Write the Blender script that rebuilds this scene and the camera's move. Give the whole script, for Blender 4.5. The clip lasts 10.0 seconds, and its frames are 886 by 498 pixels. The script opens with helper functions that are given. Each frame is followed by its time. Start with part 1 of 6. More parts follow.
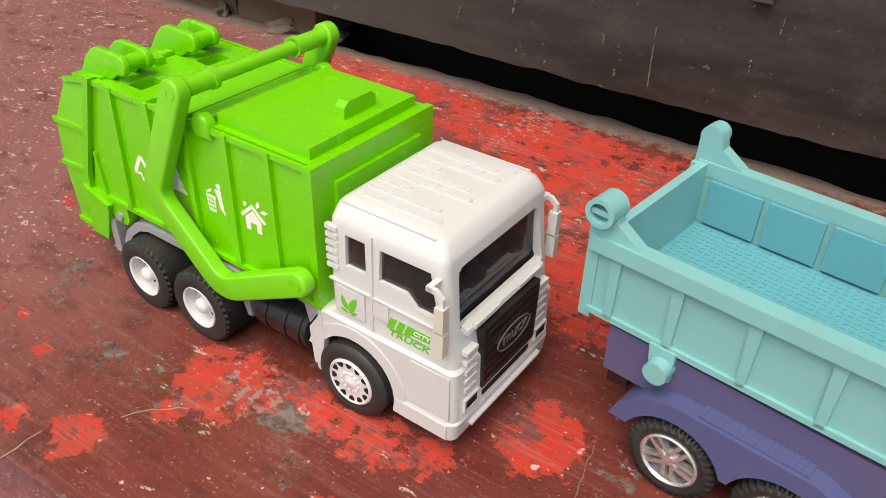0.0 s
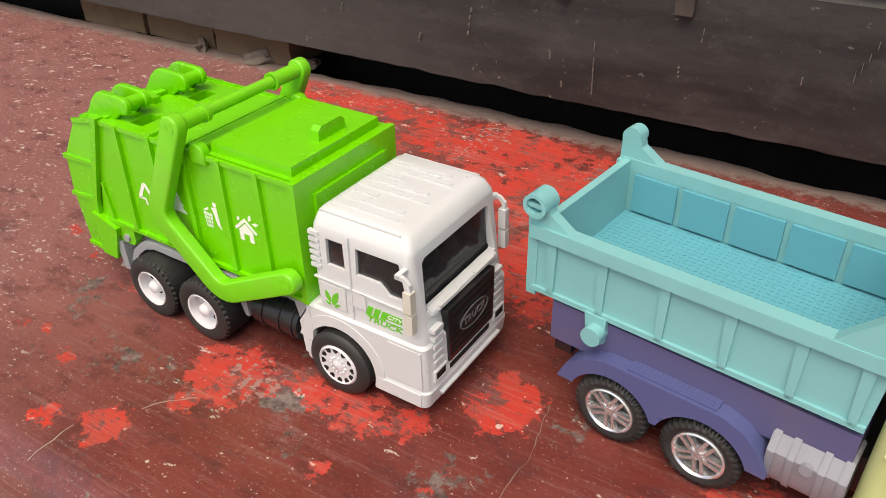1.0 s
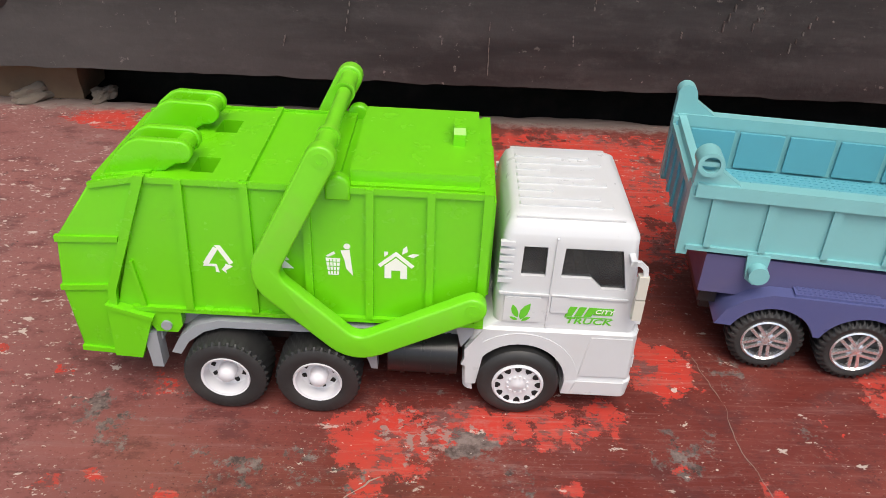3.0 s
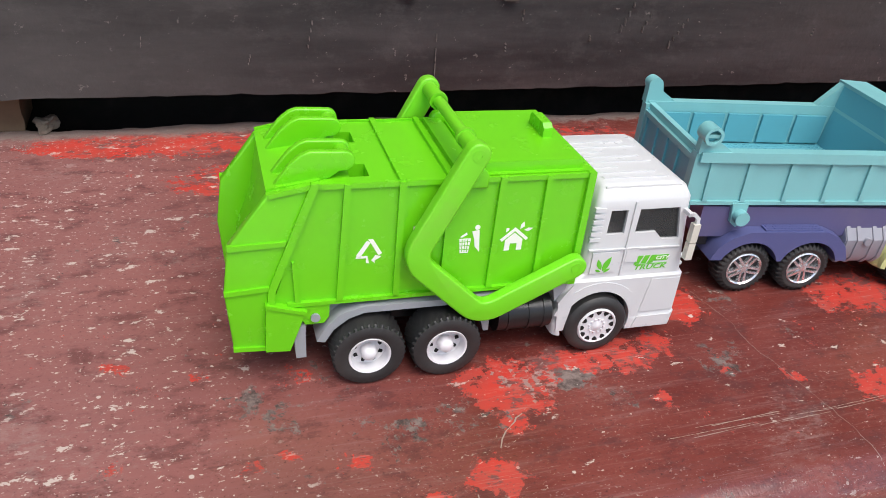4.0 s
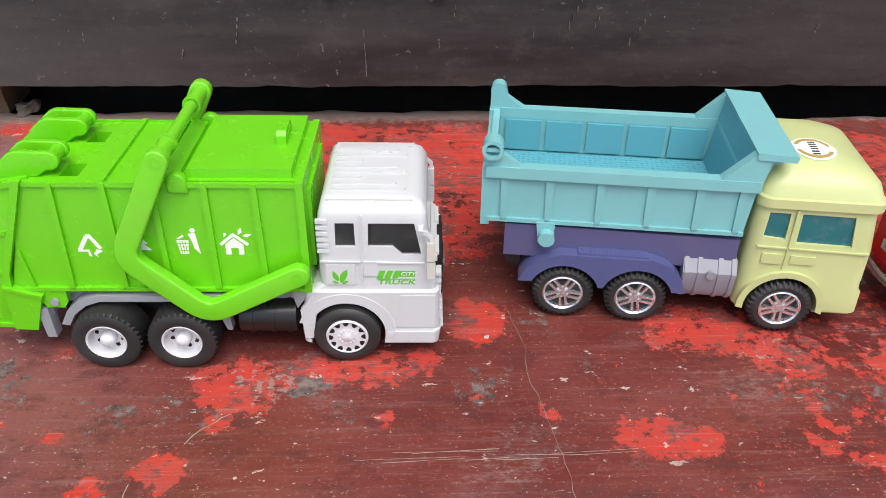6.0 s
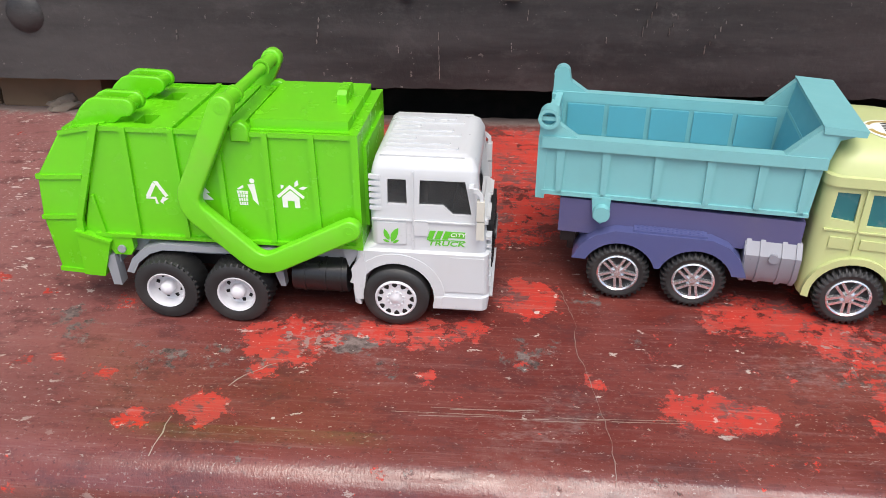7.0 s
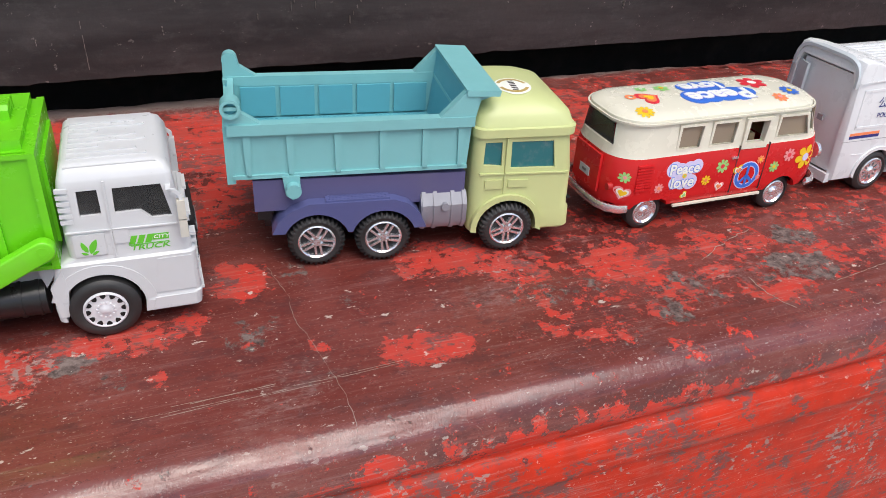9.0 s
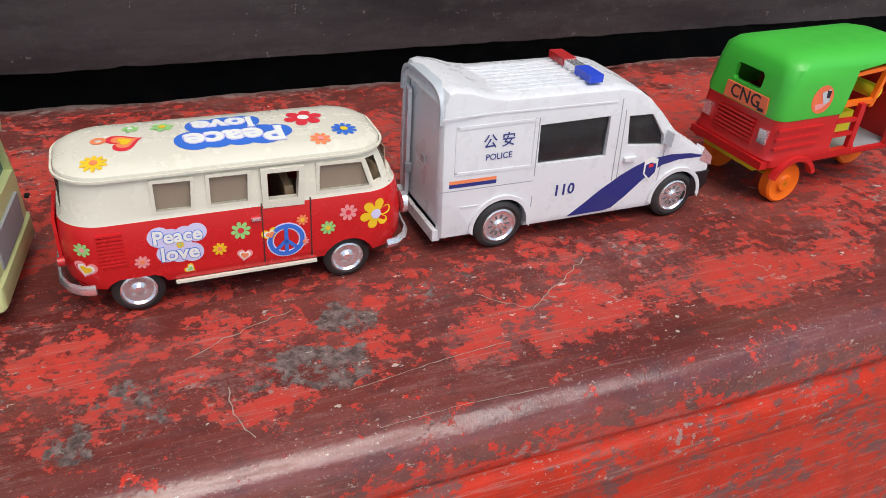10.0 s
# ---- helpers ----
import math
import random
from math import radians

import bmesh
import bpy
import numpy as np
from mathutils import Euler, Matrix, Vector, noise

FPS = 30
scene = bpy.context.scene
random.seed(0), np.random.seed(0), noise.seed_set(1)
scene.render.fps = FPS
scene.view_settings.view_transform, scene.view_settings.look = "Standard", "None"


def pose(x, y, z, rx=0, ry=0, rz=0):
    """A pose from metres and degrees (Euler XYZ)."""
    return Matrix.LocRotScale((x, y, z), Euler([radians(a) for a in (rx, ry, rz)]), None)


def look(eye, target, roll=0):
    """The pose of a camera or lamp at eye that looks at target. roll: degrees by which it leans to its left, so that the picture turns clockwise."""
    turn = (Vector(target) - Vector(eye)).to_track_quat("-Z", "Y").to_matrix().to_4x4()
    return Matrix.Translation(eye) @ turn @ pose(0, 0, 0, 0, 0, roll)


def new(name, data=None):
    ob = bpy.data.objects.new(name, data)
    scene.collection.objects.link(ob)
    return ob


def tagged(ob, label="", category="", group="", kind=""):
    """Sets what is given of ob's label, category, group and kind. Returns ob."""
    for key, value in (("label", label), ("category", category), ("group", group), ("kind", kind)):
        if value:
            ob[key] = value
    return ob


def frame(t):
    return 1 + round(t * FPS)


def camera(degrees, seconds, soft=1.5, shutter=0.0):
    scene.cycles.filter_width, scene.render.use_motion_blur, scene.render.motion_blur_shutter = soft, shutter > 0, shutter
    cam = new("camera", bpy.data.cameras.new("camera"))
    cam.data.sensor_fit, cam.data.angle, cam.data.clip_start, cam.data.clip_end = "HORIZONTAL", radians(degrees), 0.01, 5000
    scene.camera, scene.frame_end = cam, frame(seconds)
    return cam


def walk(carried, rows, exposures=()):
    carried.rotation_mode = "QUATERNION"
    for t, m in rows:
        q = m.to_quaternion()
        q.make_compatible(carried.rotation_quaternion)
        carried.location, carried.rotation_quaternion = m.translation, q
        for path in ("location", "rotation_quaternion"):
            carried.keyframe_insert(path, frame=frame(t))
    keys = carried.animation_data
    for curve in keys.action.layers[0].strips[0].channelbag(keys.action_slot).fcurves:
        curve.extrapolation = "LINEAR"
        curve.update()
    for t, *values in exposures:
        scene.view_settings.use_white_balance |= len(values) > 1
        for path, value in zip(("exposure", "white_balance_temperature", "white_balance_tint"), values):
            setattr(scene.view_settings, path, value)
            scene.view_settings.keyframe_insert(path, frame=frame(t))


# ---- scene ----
from mathutils.bvhtree import BVHTree

cam = camera(58.76, 10.0, soft=0.9)
PATH = [
    (0, (0.07433, 0.07184, 0.16070), (-0.01639, 0.21020, 0.04833), 1.80),
    (0.5, (0.09867, 0.06517, 0.17105), (0.00325, 0.20081, 0.05926), -0.35),
    (0.7, (0.10220, 0.05864, 0.17447), (0.00913, 0.19574, 0.06248), -0.42),
    (1, (0.09742, 0.04778, 0.17648), (0.00850, 0.18955, 0.06695), -1.14),
    (1.2, (0.09262, 0.03616, 0.17617), (0.01223, 0.18189, 0.06526), -0.64),
    (1.5, (0.05824, 0.03538, 0.16127), (-0.01249, 0.18735, 0.05217), -0.67),
    (1.7, (0.02011, 0.03615, 0.14828), (-0.04259, 0.19227, 0.04013), -0.20),
    (2, (-0.01842, 0.04817, 0.13969), (-0.06957, 0.20722, 0.02976), -0.32),
    (2.2, (-0.02889, 0.05080, 0.14336), (-0.06903, 0.21210, 0.03214), 0.35),
    (2.5, (-0.03949, 0.05402, 0.14474), (-0.06457, 0.21970, 0.03557), 0.95),
    (2.7, (-0.04490, 0.04331, 0.15221), (-0.05806, 0.21078, 0.04368), 1.85),
    (3.8, (-0.13683, -0.01738, 0.17766), (-0.08793, 0.14637, 0.07376), 5.31),
    (4, (-0.16415, -0.00576, 0.17339), (-0.10377, 0.15479, 0.07055), 6.07),
    (4.5, (-0.18464, 0.01065, 0.17955), (-0.10583, 0.16488, 0.07953), 6.35),
    (5, (-0.18337, 0.00640, 0.18203), (-0.10845, 0.15969, 0.07768), 5.32),
    (5.2, (-0.15849, -0.00304, 0.18560), (-0.09220, 0.15210, 0.07818), 5.16),
    (5.5, (-0.11416, -0.02468, 0.18753), (-0.06882, 0.13832, 0.08087), 2.77),
    (5.7, (-0.06349, -0.02547, 0.19315), (-0.03358, 0.13780, 0.08159), 2.11),
    (6.8, (0.02658, -0.03941, 0.16606), (0.00364, 0.13325, 0.06776), -0.36),
    (7, (0.00367, -0.04410, 0.16234), (-0.00932, 0.13007, 0.06488), 0.16),
    (7.2, (-0.02813, -0.04651, 0.16121), (-0.02816, 0.12658, 0.06100), 0.97),
    (7.5, (-0.08282, -0.04835, 0.16116), (-0.06442, 0.12481, 0.06277), 1.49),
    (8, (-0.13021, -0.04467, 0.18248), (-0.08273, 0.12126, 0.08143), 3.23),
    (8.2, (-0.13213, -0.04327, 0.19657), (-0.07792, 0.11896, 0.09292), 3.81),
    (8.5, (-0.10587, -0.04772, 0.18966), (-0.04414, 0.11214, 0.08653), 3.76),
    (8.7, (-0.07343, -0.05376, 0.19017), (-0.00928, 0.10270, 0.08339), 4.15),
    (9, (-0.00970, -0.05746, 0.17905), (0.05717, 0.09920, 0.07424), 3.67),
    (9.2, (0.03199, -0.06335, 0.16722), (0.09975, 0.09439, 0.06462), 3.40),
    (9.5, (0.08942, -0.05954, 0.17234), (0.16017, 0.09554, 0.06773), 3.87),
    (10, (0.20506, -0.04313, 0.17332), (0.27443, 0.11150, 0.06714), 4.08),
]
walk(cam, [(t, look(eye, target, roll)) for t, eye, target, roll in PATH],
     exposures=((0, 0.41, 7700, 10), (1, 0.41, 7600, 10), (2.5, 0.31, 7200, 10), (4, 0.43, 6600, 10),
                (5.5, 0.43, 6600, 10), (8.5, 0.34, 6550, 10), (9.5, 0.17, 6550, 10), (10, 0.10, 6550, 10)))

# ---- world and light ----
world = bpy.data.worlds.new("sky")
scene.world = world
world.use_nodes = True
wn = world.node_tree.nodes
sky = wn.new("ShaderNodeTexSky")
sky.sky_type = "NISHITA"
sky.sun_disc = False
sky.sun_elevation, sky.sun_rotation = radians(66), radians(190)
sky.dust_density, sky.air_density = 3.0, 1.0
world.node_tree.links.new(sky.outputs[0], wn["Background"].inputs[0])
wn["Background"].inputs[1].default_value = 0.15
sun_data = bpy.data.lights.new("sun", "SUN")
sun_data.energy, sun_data.angle, sun_data.color = 2.03, radians(46), (1.0, 0.96, 0.925)
sun = new("sun", sun_data)
sun.matrix_world = look((0.45, -1.0, 2.2), (0.05, 0.2, 0))


# ---- materials ----
def nodes_of(name):
    m = bpy.data.materials.new(name)
    m.use_nodes = True
    return m, m.node_tree.nodes, m.node_tree.links, m.node_tree.nodes["Principled BSDF"]


def noise_tex(n, l, scale, detail=4.0, rough=0.6, stretch=None, offset=(0, 0, 0)):
    """World-scale noise on the object's own coordinates (metres)."""
    co = n.new("ShaderNodeTexCoord")
    mp = n.new("ShaderNodeMapping")
    mp.inputs["Location"].default_value = offset
    if stretch:
        mp.inputs["Scale"].default_value = stretch
    t = n.new("ShaderNodeTexNoise")
    t.inputs["Scale"].default_value, t.inputs["Detail"].default_value, t.inputs["Roughness"].default_value = scale, detail, rough
    l.new(co.outputs["Object"], mp.inputs[0])
    l.new(mp.outputs[0], t.inputs["Vector"])
    return t.outputs["Fac"]


def wide(n, l, fac, gain):
    """Noise with its contrast raised about one half."""
    k = math_node(n, l, "MULTIPLY_ADD", fac, gain)
    k.node.inputs[2].default_value = 0.5 - 0.5 * gain
    return k


def ramp(n, l, fac, lo, hi):
    r = n.new("ShaderNodeMapRange")
    r.interpolation_type = "SMOOTHSTEP"
    r.inputs[1].default_value, r.inputs[2].default_value = lo, hi
    l.new(fac, r.inputs[0])
    return r.outputs[0]


def mixc(n, l, fac, a, b):
    m = n.new("ShaderNodeMix")
    m.data_type = "RGBA"
    for sock, v in ((m.inputs[0], fac), (m.inputs[6], a), (m.inputs[7], b)):
        if isinstance(v, (int, float)):
            sock.default_value = v
        elif isinstance(v, tuple):
            sock.default_value = (*v, 1)
        else:
            l.new(v, sock)
    return m.outputs[2]


def math_node(n, l, op, a, b=0.0):
    m = n.new("ShaderNodeMath")
    m.operation = op
    for sock, v in zip(m.inputs, (a, b)):
        if isinstance(v, (int, float)):
            sock.default_value = v
        else:
            l.new(v, sock)
    return m.outputs[0]


def bump(n, l, b, height, strength, dist):
    k = n.new("ShaderNodeBump")
    k.inputs["Strength"].default_value, k.inputs["Distance"].default_value = strength, dist
    l.new(height, k.inputs["Height"])
    l.new(k.outputs[0], b.inputs["Normal"])
    l.new(k.outputs[0], b.inputs["Coat Normal"])


def plastic(name, color, rough=0.35, dirt=0.25, dirt_color=(0.12, 0.09, 0.07), metal=0.0, sss=0.0, specks=True):
    """Moulded plastic or paint with handling dirt, fine scuffs and uneven gloss."""
    m, n, l, b = nodes_of(name)
    big = ramp(n, l, noise_tex(n, l, 45, 5), 0.45, 0.8)
    tone = mixc(n, l, math_node(n, l, "MULTIPLY", big, dirt), color, dirt_color)
    if specks:
        fine = ramp(n, l, noise_tex(n, l, 420, 3, 0.7, None, (3, 1, 2)), 0.71, 0.76)
        tone = mixc(n, l, math_node(n, l, "MULTIPLY", fine, min(1.0, dirt * 1.6)), tone, dirt_color)
    l.new(tone, b.inputs["Base Color"])
    r = math_node(n, l, "MULTIPLY_ADD", noise_tex(n, l, 120, 4), 0.22)
    r.node.inputs[2].default_value = rough - 0.1
    l.new(r, b.inputs["Roughness"])
    b.inputs["Metallic"].default_value = metal
    if sss:
        b.inputs["Subsurface Weight"].default_value = sss
        b.inputs["Subsurface Radius"].default_value = (0.003, 0.003, 0.0015)
        b.inputs["Subsurface Scale"].default_value = 1.0
    return m


def glass(name, color, rough=0.08, alpha=0.55):
    m, n, l, b = nodes_of(name)
    b.inputs["Base Color"].default_value = (*color, 1)
    b.inputs["Roughness"].default_value = rough
    b.inputs["Alpha"].default_value = alpha
    dust = ramp(n, l, noise_tex(n, l, 200, 5, 0.7), 0.5, 0.85)
    l.new(mixc(n, l, math_node(n, l, "MULTIPLY", dust, 0.35), color, (0.35, 0.33, 0.31)), b.inputs["Base Color"])
    return m


GREEN = plastic("green plastic", (0.138, 0.57, 0.009), 0.24, 0.08, (0.20, 0.30, 0.02))
GREEN_ARM = plastic("green arm plastic", (0.155, 0.60, 0.014), 0.32, 0.30, (0.26, 0.36, 0.08))
WHITE = plastic("white plastic", (0.60, 0.615, 0.625), 0.30, 0.10, (0.45, 0.38, 0.28))
YELLOWED = plastic("yellowed white plastic", (0.58, 0.56, 0.49), 0.45, 0.35, (0.36, 0.27, 0.14))
RIM_WHITE = plastic("white wheel plastic", (0.68, 0.68, 0.70), 0.32, 0.08)
RUBBER = plastic("black rubber", (0.022, 0.022, 0.022), 0.55, 0.35, (0.09, 0.085, 0.08))
BLACK = plastic("black plastic", (0.012, 0.012, 0.013), 0.30, 0.15, (0.09, 0.08, 0.07))
# near-black for solid blocks that stand in for the shade inside holes and slots
HOLE_SHADE = plastic("hole shade", (0.006, 0.006, 0.006), 0.8, 0.0, specks=False)
GREY = plastic("grey plastic", (0.30, 0.32, 0.34), 0.42, 0.2)
SILVER = plastic("silver plastic", (0.27, 0.275, 0.31), 0.36, 0.2, (0.1, 0.09, 0.1))
CHROME = plastic("chrome plating", (0.84, 0.84, 0.85), 0.2, 0.2, (0.25, 0.22, 0.2), metal=0.8)
TEAL = plastic("teal plastic", (0.195, 0.475, 0.485), 0.34, 0.14, (0.12, 0.2, 0.19))
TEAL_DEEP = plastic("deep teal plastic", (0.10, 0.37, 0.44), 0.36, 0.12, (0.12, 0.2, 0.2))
PURPLE = plastic("purple plastic", (0.098, 0.095, 0.205), 0.34, 0.3, (0.17, 0.15, 0.19))
FENDER = plastic("blue violet plastic", (0.085, 0.098, 0.235), 0.30, 0.3, (0.17, 0.15, 0.19))
LIME = plastic("pale lime plastic", (0.53, 0.58, 0.265), 0.34, 0.12, (0.3, 0.3, 0.16))
CREAM = plastic("cream enamel", (0.70, 0.68, 0.56), 0.25, 0.10, (0.3, 0.24, 0.16))
RED = plastic("red enamel", (0.60, 0.015, 0.017), 0.25, 0.12, (0.12, 0.02, 0.02))
TAN = plastic("tan plastic", (0.46, 0.34, 0.20), 0.5, 0.2)
VAN_WHITE = plastic("white enamel", (0.71, 0.73, 0.74), 0.28, 0.12, (0.38, 0.33, 0.26))
VAN_GREY = plastic("pale grey enamel", (0.50, 0.55, 0.58), 0.3, 0.12)
BLUE = plastic("blue print", (0.018, 0.03, 0.19), 0.35, 0.1)
LAMP_BLUE = plastic("blue lamp plastic", (0.02, 0.07, 0.62), 0.2, 0.1)
LAMP_RED = plastic("red lamp plastic", (0.45, 0.02, 0.02), 0.2, 0.1)
ORANGE = plastic("orange plastic", (0.90, 0.17, 0.006), 0.4, 0.1, (0.5, 0.1, 0.02))
RICK_GREEN = plastic("bright green plastic", (0.055, 0.50, 0.045), 0.34, 0.10, (0.05, 0.22, 0.03))
RICK_RED = plastic("red plastic", (0.56, 0.014, 0.014), 0.38, 0.12, (0.2, 0.02, 0.02))
YELLOW = plastic("yellow plastic", (0.72, 0.62, 0.02), 0.4, 0.15)
CORAL = plastic("coral paper", (0.80, 0.16, 0.06), 0.5, 0.1)
INK = plastic("black ink", (0.02, 0.015, 0.015), 0.5, 0.0, specks=False)
PRINT_WHITE = plastic("white print", (0.82, 0.84, 0.78), 0.4, 0.15, (0.4, 0.6, 0.3))
PRINT_GREEN = plastic("green print", (0.12, 0.52, 0.03), 0.4, 0.1)
LILAC = plastic("lilac print", (0.62, 0.60, 0.82), 0.35, 0.05)
SKYBLUE = plastic("blue sticker print", (0.04, 0.16, 0.62), 0.35, 0.05)
PINK = plastic("pink print", (0.80, 0.30, 0.30), 0.35, 0.05)
S_YELLOW = plastic("yellow sticker print", (0.85, 0.55, 0.02), 0.35, 0.05)
S_GREEN = plastic("green sticker print", (0.30, 0.62, 0.20), 0.35, 0.05)
S_RED = plastic("red sticker print", (0.70, 0.03, 0.05), 0.35, 0.05)
S_ORANGE = plastic("orange sticker print", (0.85, 0.25, 0.10), 0.35, 0.05)
GOLD = plastic("gold print", (0.42, 0.30, 0.08), 0.35, 0.05)
PANE_DARK = glass("dark tinted pane", (0.030, 0.032, 0.034), 0.08, 0.66)
PANE_TEAL = glass("teal tinted pane", (0.02, 0.16, 0.18), 0.15, 0.9)
# tan in the glass stands in for the lit interior seen through it
PANE_LIT = glass("lit tan pane", (0.40, 0.32, 0.23), 0.10, 0.62)
BADGE = plastic("dull grey print", (0.13, 0.13, 0.135), 0.4, 0.2)
STONE = plastic("rubble stone", (0.17, 0.14, 0.11), 0.85, 0.6, (0.2, 0.16, 0.12))
BRICK = plastic("brown worn brick", (0.15, 0.10, 0.06), 0.9, 0.8, (0.10, 0.065, 0.04))


def painted_ledge(name, red_a, red_b, gloss, coat_rough, dust, rough=0.10, spec=0.3, chip=0.78, lacquer=1.5, ripple=0.0):
    """Maroon floor paint worn through to bright red and to grey cement, with scratches, chips and drops of limewash."""
    m, n, l, b = nodes_of(name)
    at = n.new("ShaderNodeAttribute")
    at.attribute_name = "worn"
    sep = n.new("ShaderNodeSeparateColor")
    l.new(at.outputs["Color"], sep.inputs[0])
    edge = noise_tex(n, l, 150, 14, 0.78)
    edge2 = noise_tex(n, l, 46, 7, 0.66, None, (5, 2, 1))
    ragged = math_node(n, l, "ADD", wide(n, l, edge, 3.0), wide(n, l, edge2, 1.5))
    red = ramp(n, l, math_node(n, l, "ADD", sep.outputs[0], ragged), 1.485, 1.515)
    gedge = math_node(n, l, "ADD", wide(n, l, noise_tex(n, l, 190, 12, 0.78, None, (9, 4, 0)), 2.2), wide(n, l, noise_tex(n, l, 44, 5, 0.6, None, (1, 8, 0)), 1.6))
    grey = ramp(n, l, math_node(n, l, "ADD", sep.outputs[1], gedge), 1.50, 1.57)
    cloudy = ramp(n, l, noise_tex(n, l, 22, 6, 0.65, (0.45, 1, 1), (2, 2, 2)), 0.3, 0.72)
    maroon = mixc(n, l, cloudy, (0.108, 0.0180, 0.0140), (0.195, 0.049, 0.038))
    # the west end is faded and dusty; sky sheen there is painted in too
    maroon = mixc(n, l, math_node(n, l, "MULTIPLY", at.outputs["Alpha"], 0.66), maroon, (0.290, 0.138, 0.128))
    streak = ramp(n, l, noise_tex(n, l, 300, 8, 0.75, (0.07, 1, 1)), 0.5, 0.68)
    maroon = mixc(n, l, math_node(n, l, "MULTIPLY", streak, 0.34), maroon, (0.24, 0.125, 0.118))
    rub = ramp(n, l, noise_tex(n, l, 620, 6, 0.8, (0.035, 1, 1), (5, 1, 8)), 0.55, 0.63)
    maroon = mixc(n, l, math_node(n, l, "MULTIPLY", rub, 0.28), maroon, (0.27, 0.155, 0.145))
    stain = ramp(n, l, noise_tex(n, l, 85, 9, 0.72, (0.6, 1, 1), (6, 6, 1)), 0.50, 0.62)
    maroon = mixc(n, l, math_node(n, l, "MULTIPLY", stain, 0.55), maroon, (0.070, 0.024, 0.024))
    pit = ramp(n, l, noise_tex(n, l, 520, 6, 0.72, None, (2, 3, 9)), 0.60, 0.66)
    maroon = mixc(n, l, math_node(n, l, "MULTIPLY", pit, 0.55), maroon, (0.065, 0.020, 0.020))
    reds = mixc(n, l, ramp(n, l, noise_tex(n, l, 70, 5), 0.35, 0.7), red_a, red_b)
    scuff = math_node(n, l, "ADD", wide(n, l, noise_tex(n, l, 300, 10, 0.78, (0.55, 1, 1), (2, 6, 3)), 1.9), wide(n, l, noise_tex(n, l, 48, 4, 0.6, None, (8, 3, 2)), 1.4))
    reds = mixc(n, l, math_node(n, l, "MULTIPLY", ramp(n, l, scuff, 1.07, 1.17), 0.85), reds, (0.120, 0.060, 0.056))
    reds = mixc(n, l, math_node(n, l, "MULTIPLY", streak, 0.25), reds, (0.42, 0.17, 0.13))
    reds = mixc(n, l, math_node(n, l, "MULTIPLY", rub, 0.4), reds, (0.36, 0.20, 0.175))
    fleck = math_node(n, l, "ADD", wide(n, l, noise_tex(n, l, 360, 4, 0.6, (0.8, 1, 1), (3, 8, 5)), 1.0), wide(n, l, noise_tex(n, l, 30, 3, 0.5, None, (7, 1, 1)), 0.8))
    reds = mixc(n, l, math_node(n, l, "MULTIPLY", ramp(n, l, fleck, 1.17, 1.20), 0.8), reds, (0.29, 0.205, 0.18))
    crust = noise_tex(n, l, 900, 5, 0.7, (0.7, 1, 1), (1, 5, 5))
    maroon = mixc(n, l, math_node(n, l, "MULTIPLY", ramp(n, l, crust, 0.60, 0.66), 0.6), maroon, (0.31, 0.215, 0.19))
    maroon = mixc(n, l, math_node(n, l, "MULTIPLY", ramp(n, l, crust, 0.40, 0.34), 0.6), maroon, (0.052, 0.014, 0.013))
    greys = mixc(n, l, ramp(n, l, noise_tex(n, l, 240, 8, 0.7), 0.35, 0.65), (0.060, 0.041, 0.037), (0.205, 0.155, 0.140))
    tone = mixc(n, l, red, maroon, reds)
    tone = mixc(n, l, grey, tone, greys)
    dusting = math_node(n, l, "ADD", wide(n, l, noise_tex(n, l, 420, 8, 0.8, (0.5, 1, 1), (1, 1, 6)), 1.7), wide(n, l, noise_tex(n, l, 20, 3, 0.5, None, (3, 9, 2)), 1.5))
    tone = mixc(n, l, math_node(n, l, "MULTIPLY", ramp(n, l, dusting, 1.15, 1.5), dust), tone, (0.31, 0.235, 0.215))
    # pale chips and limewash drops, thicker where the ledge is faded
    flake = math_node(n, l, "ADD", noise_tex(n, l, 190, 7, 0.68, (0.6, 1, 1), (7, 7, 7)), math_node(n, l, "MULTIPLY", at.outputs["Alpha"], 0.034))
    chips = ramp(n, l, flake, 0.640, 0.652)
    crumb = math_node(n, l, "ADD", noise_tex(n, l, 640, 4, 0.6, (0.7, 1, 1), (4, 7, 2)), math_node(n, l, "MULTIPLY", at.outputs["Alpha"], 0.045))
    chips = math_node(n, l, "MAXIMUM", chips, ramp(n, l, crumb, 0.676, 0.690))
    drops_tex = n.new("ShaderNodeTexVoronoi")
    drops_tex.inputs["Scale"].default_value = 55
    drops_tex.inputs["Randomness"].default_value = 1.0
    co = n.new("ShaderNodeTexCoord")
    l.new(co.outputs["Object"], drops_tex.inputs["Vector"])
    size = math_node(n, l, "MULTIPLY", noise_tex(n, l, 14, 2), 0.14)
    drops = math_node(n, l, "LESS_THAN", drops_tex.outputs["Distance"], math_node(n, l, "SUBTRACT", size, 0.034))
    pale = math_node(n, l, "MAXIMUM", chips, drops)
    where = math_node(n, l, "ADD", noise_tex(n, l, 13, 4, 0.6, None, (4, 4, 1)), math_node(n, l, "MULTIPLY", at.outputs["Alpha"], 0.05))
    pale = math_node(n, l, "MULTIPLY", pale, ramp(n, l, where, 0.38, 0.54))
    tone = mixc(n, l, math_node(n, l, "MULTIPLY", pale, chip), tone, (0.56, 0.49, 0.43))
    # cement dust toward the gap under the door, as the attribute's third channel gives it
    dusty = math_node(n, l, "ADD", sep.outputs[2], math_node(n, l, "MULTIPLY", math_node(n, l, "SUBTRACT", edge, 0.5), 2.0))
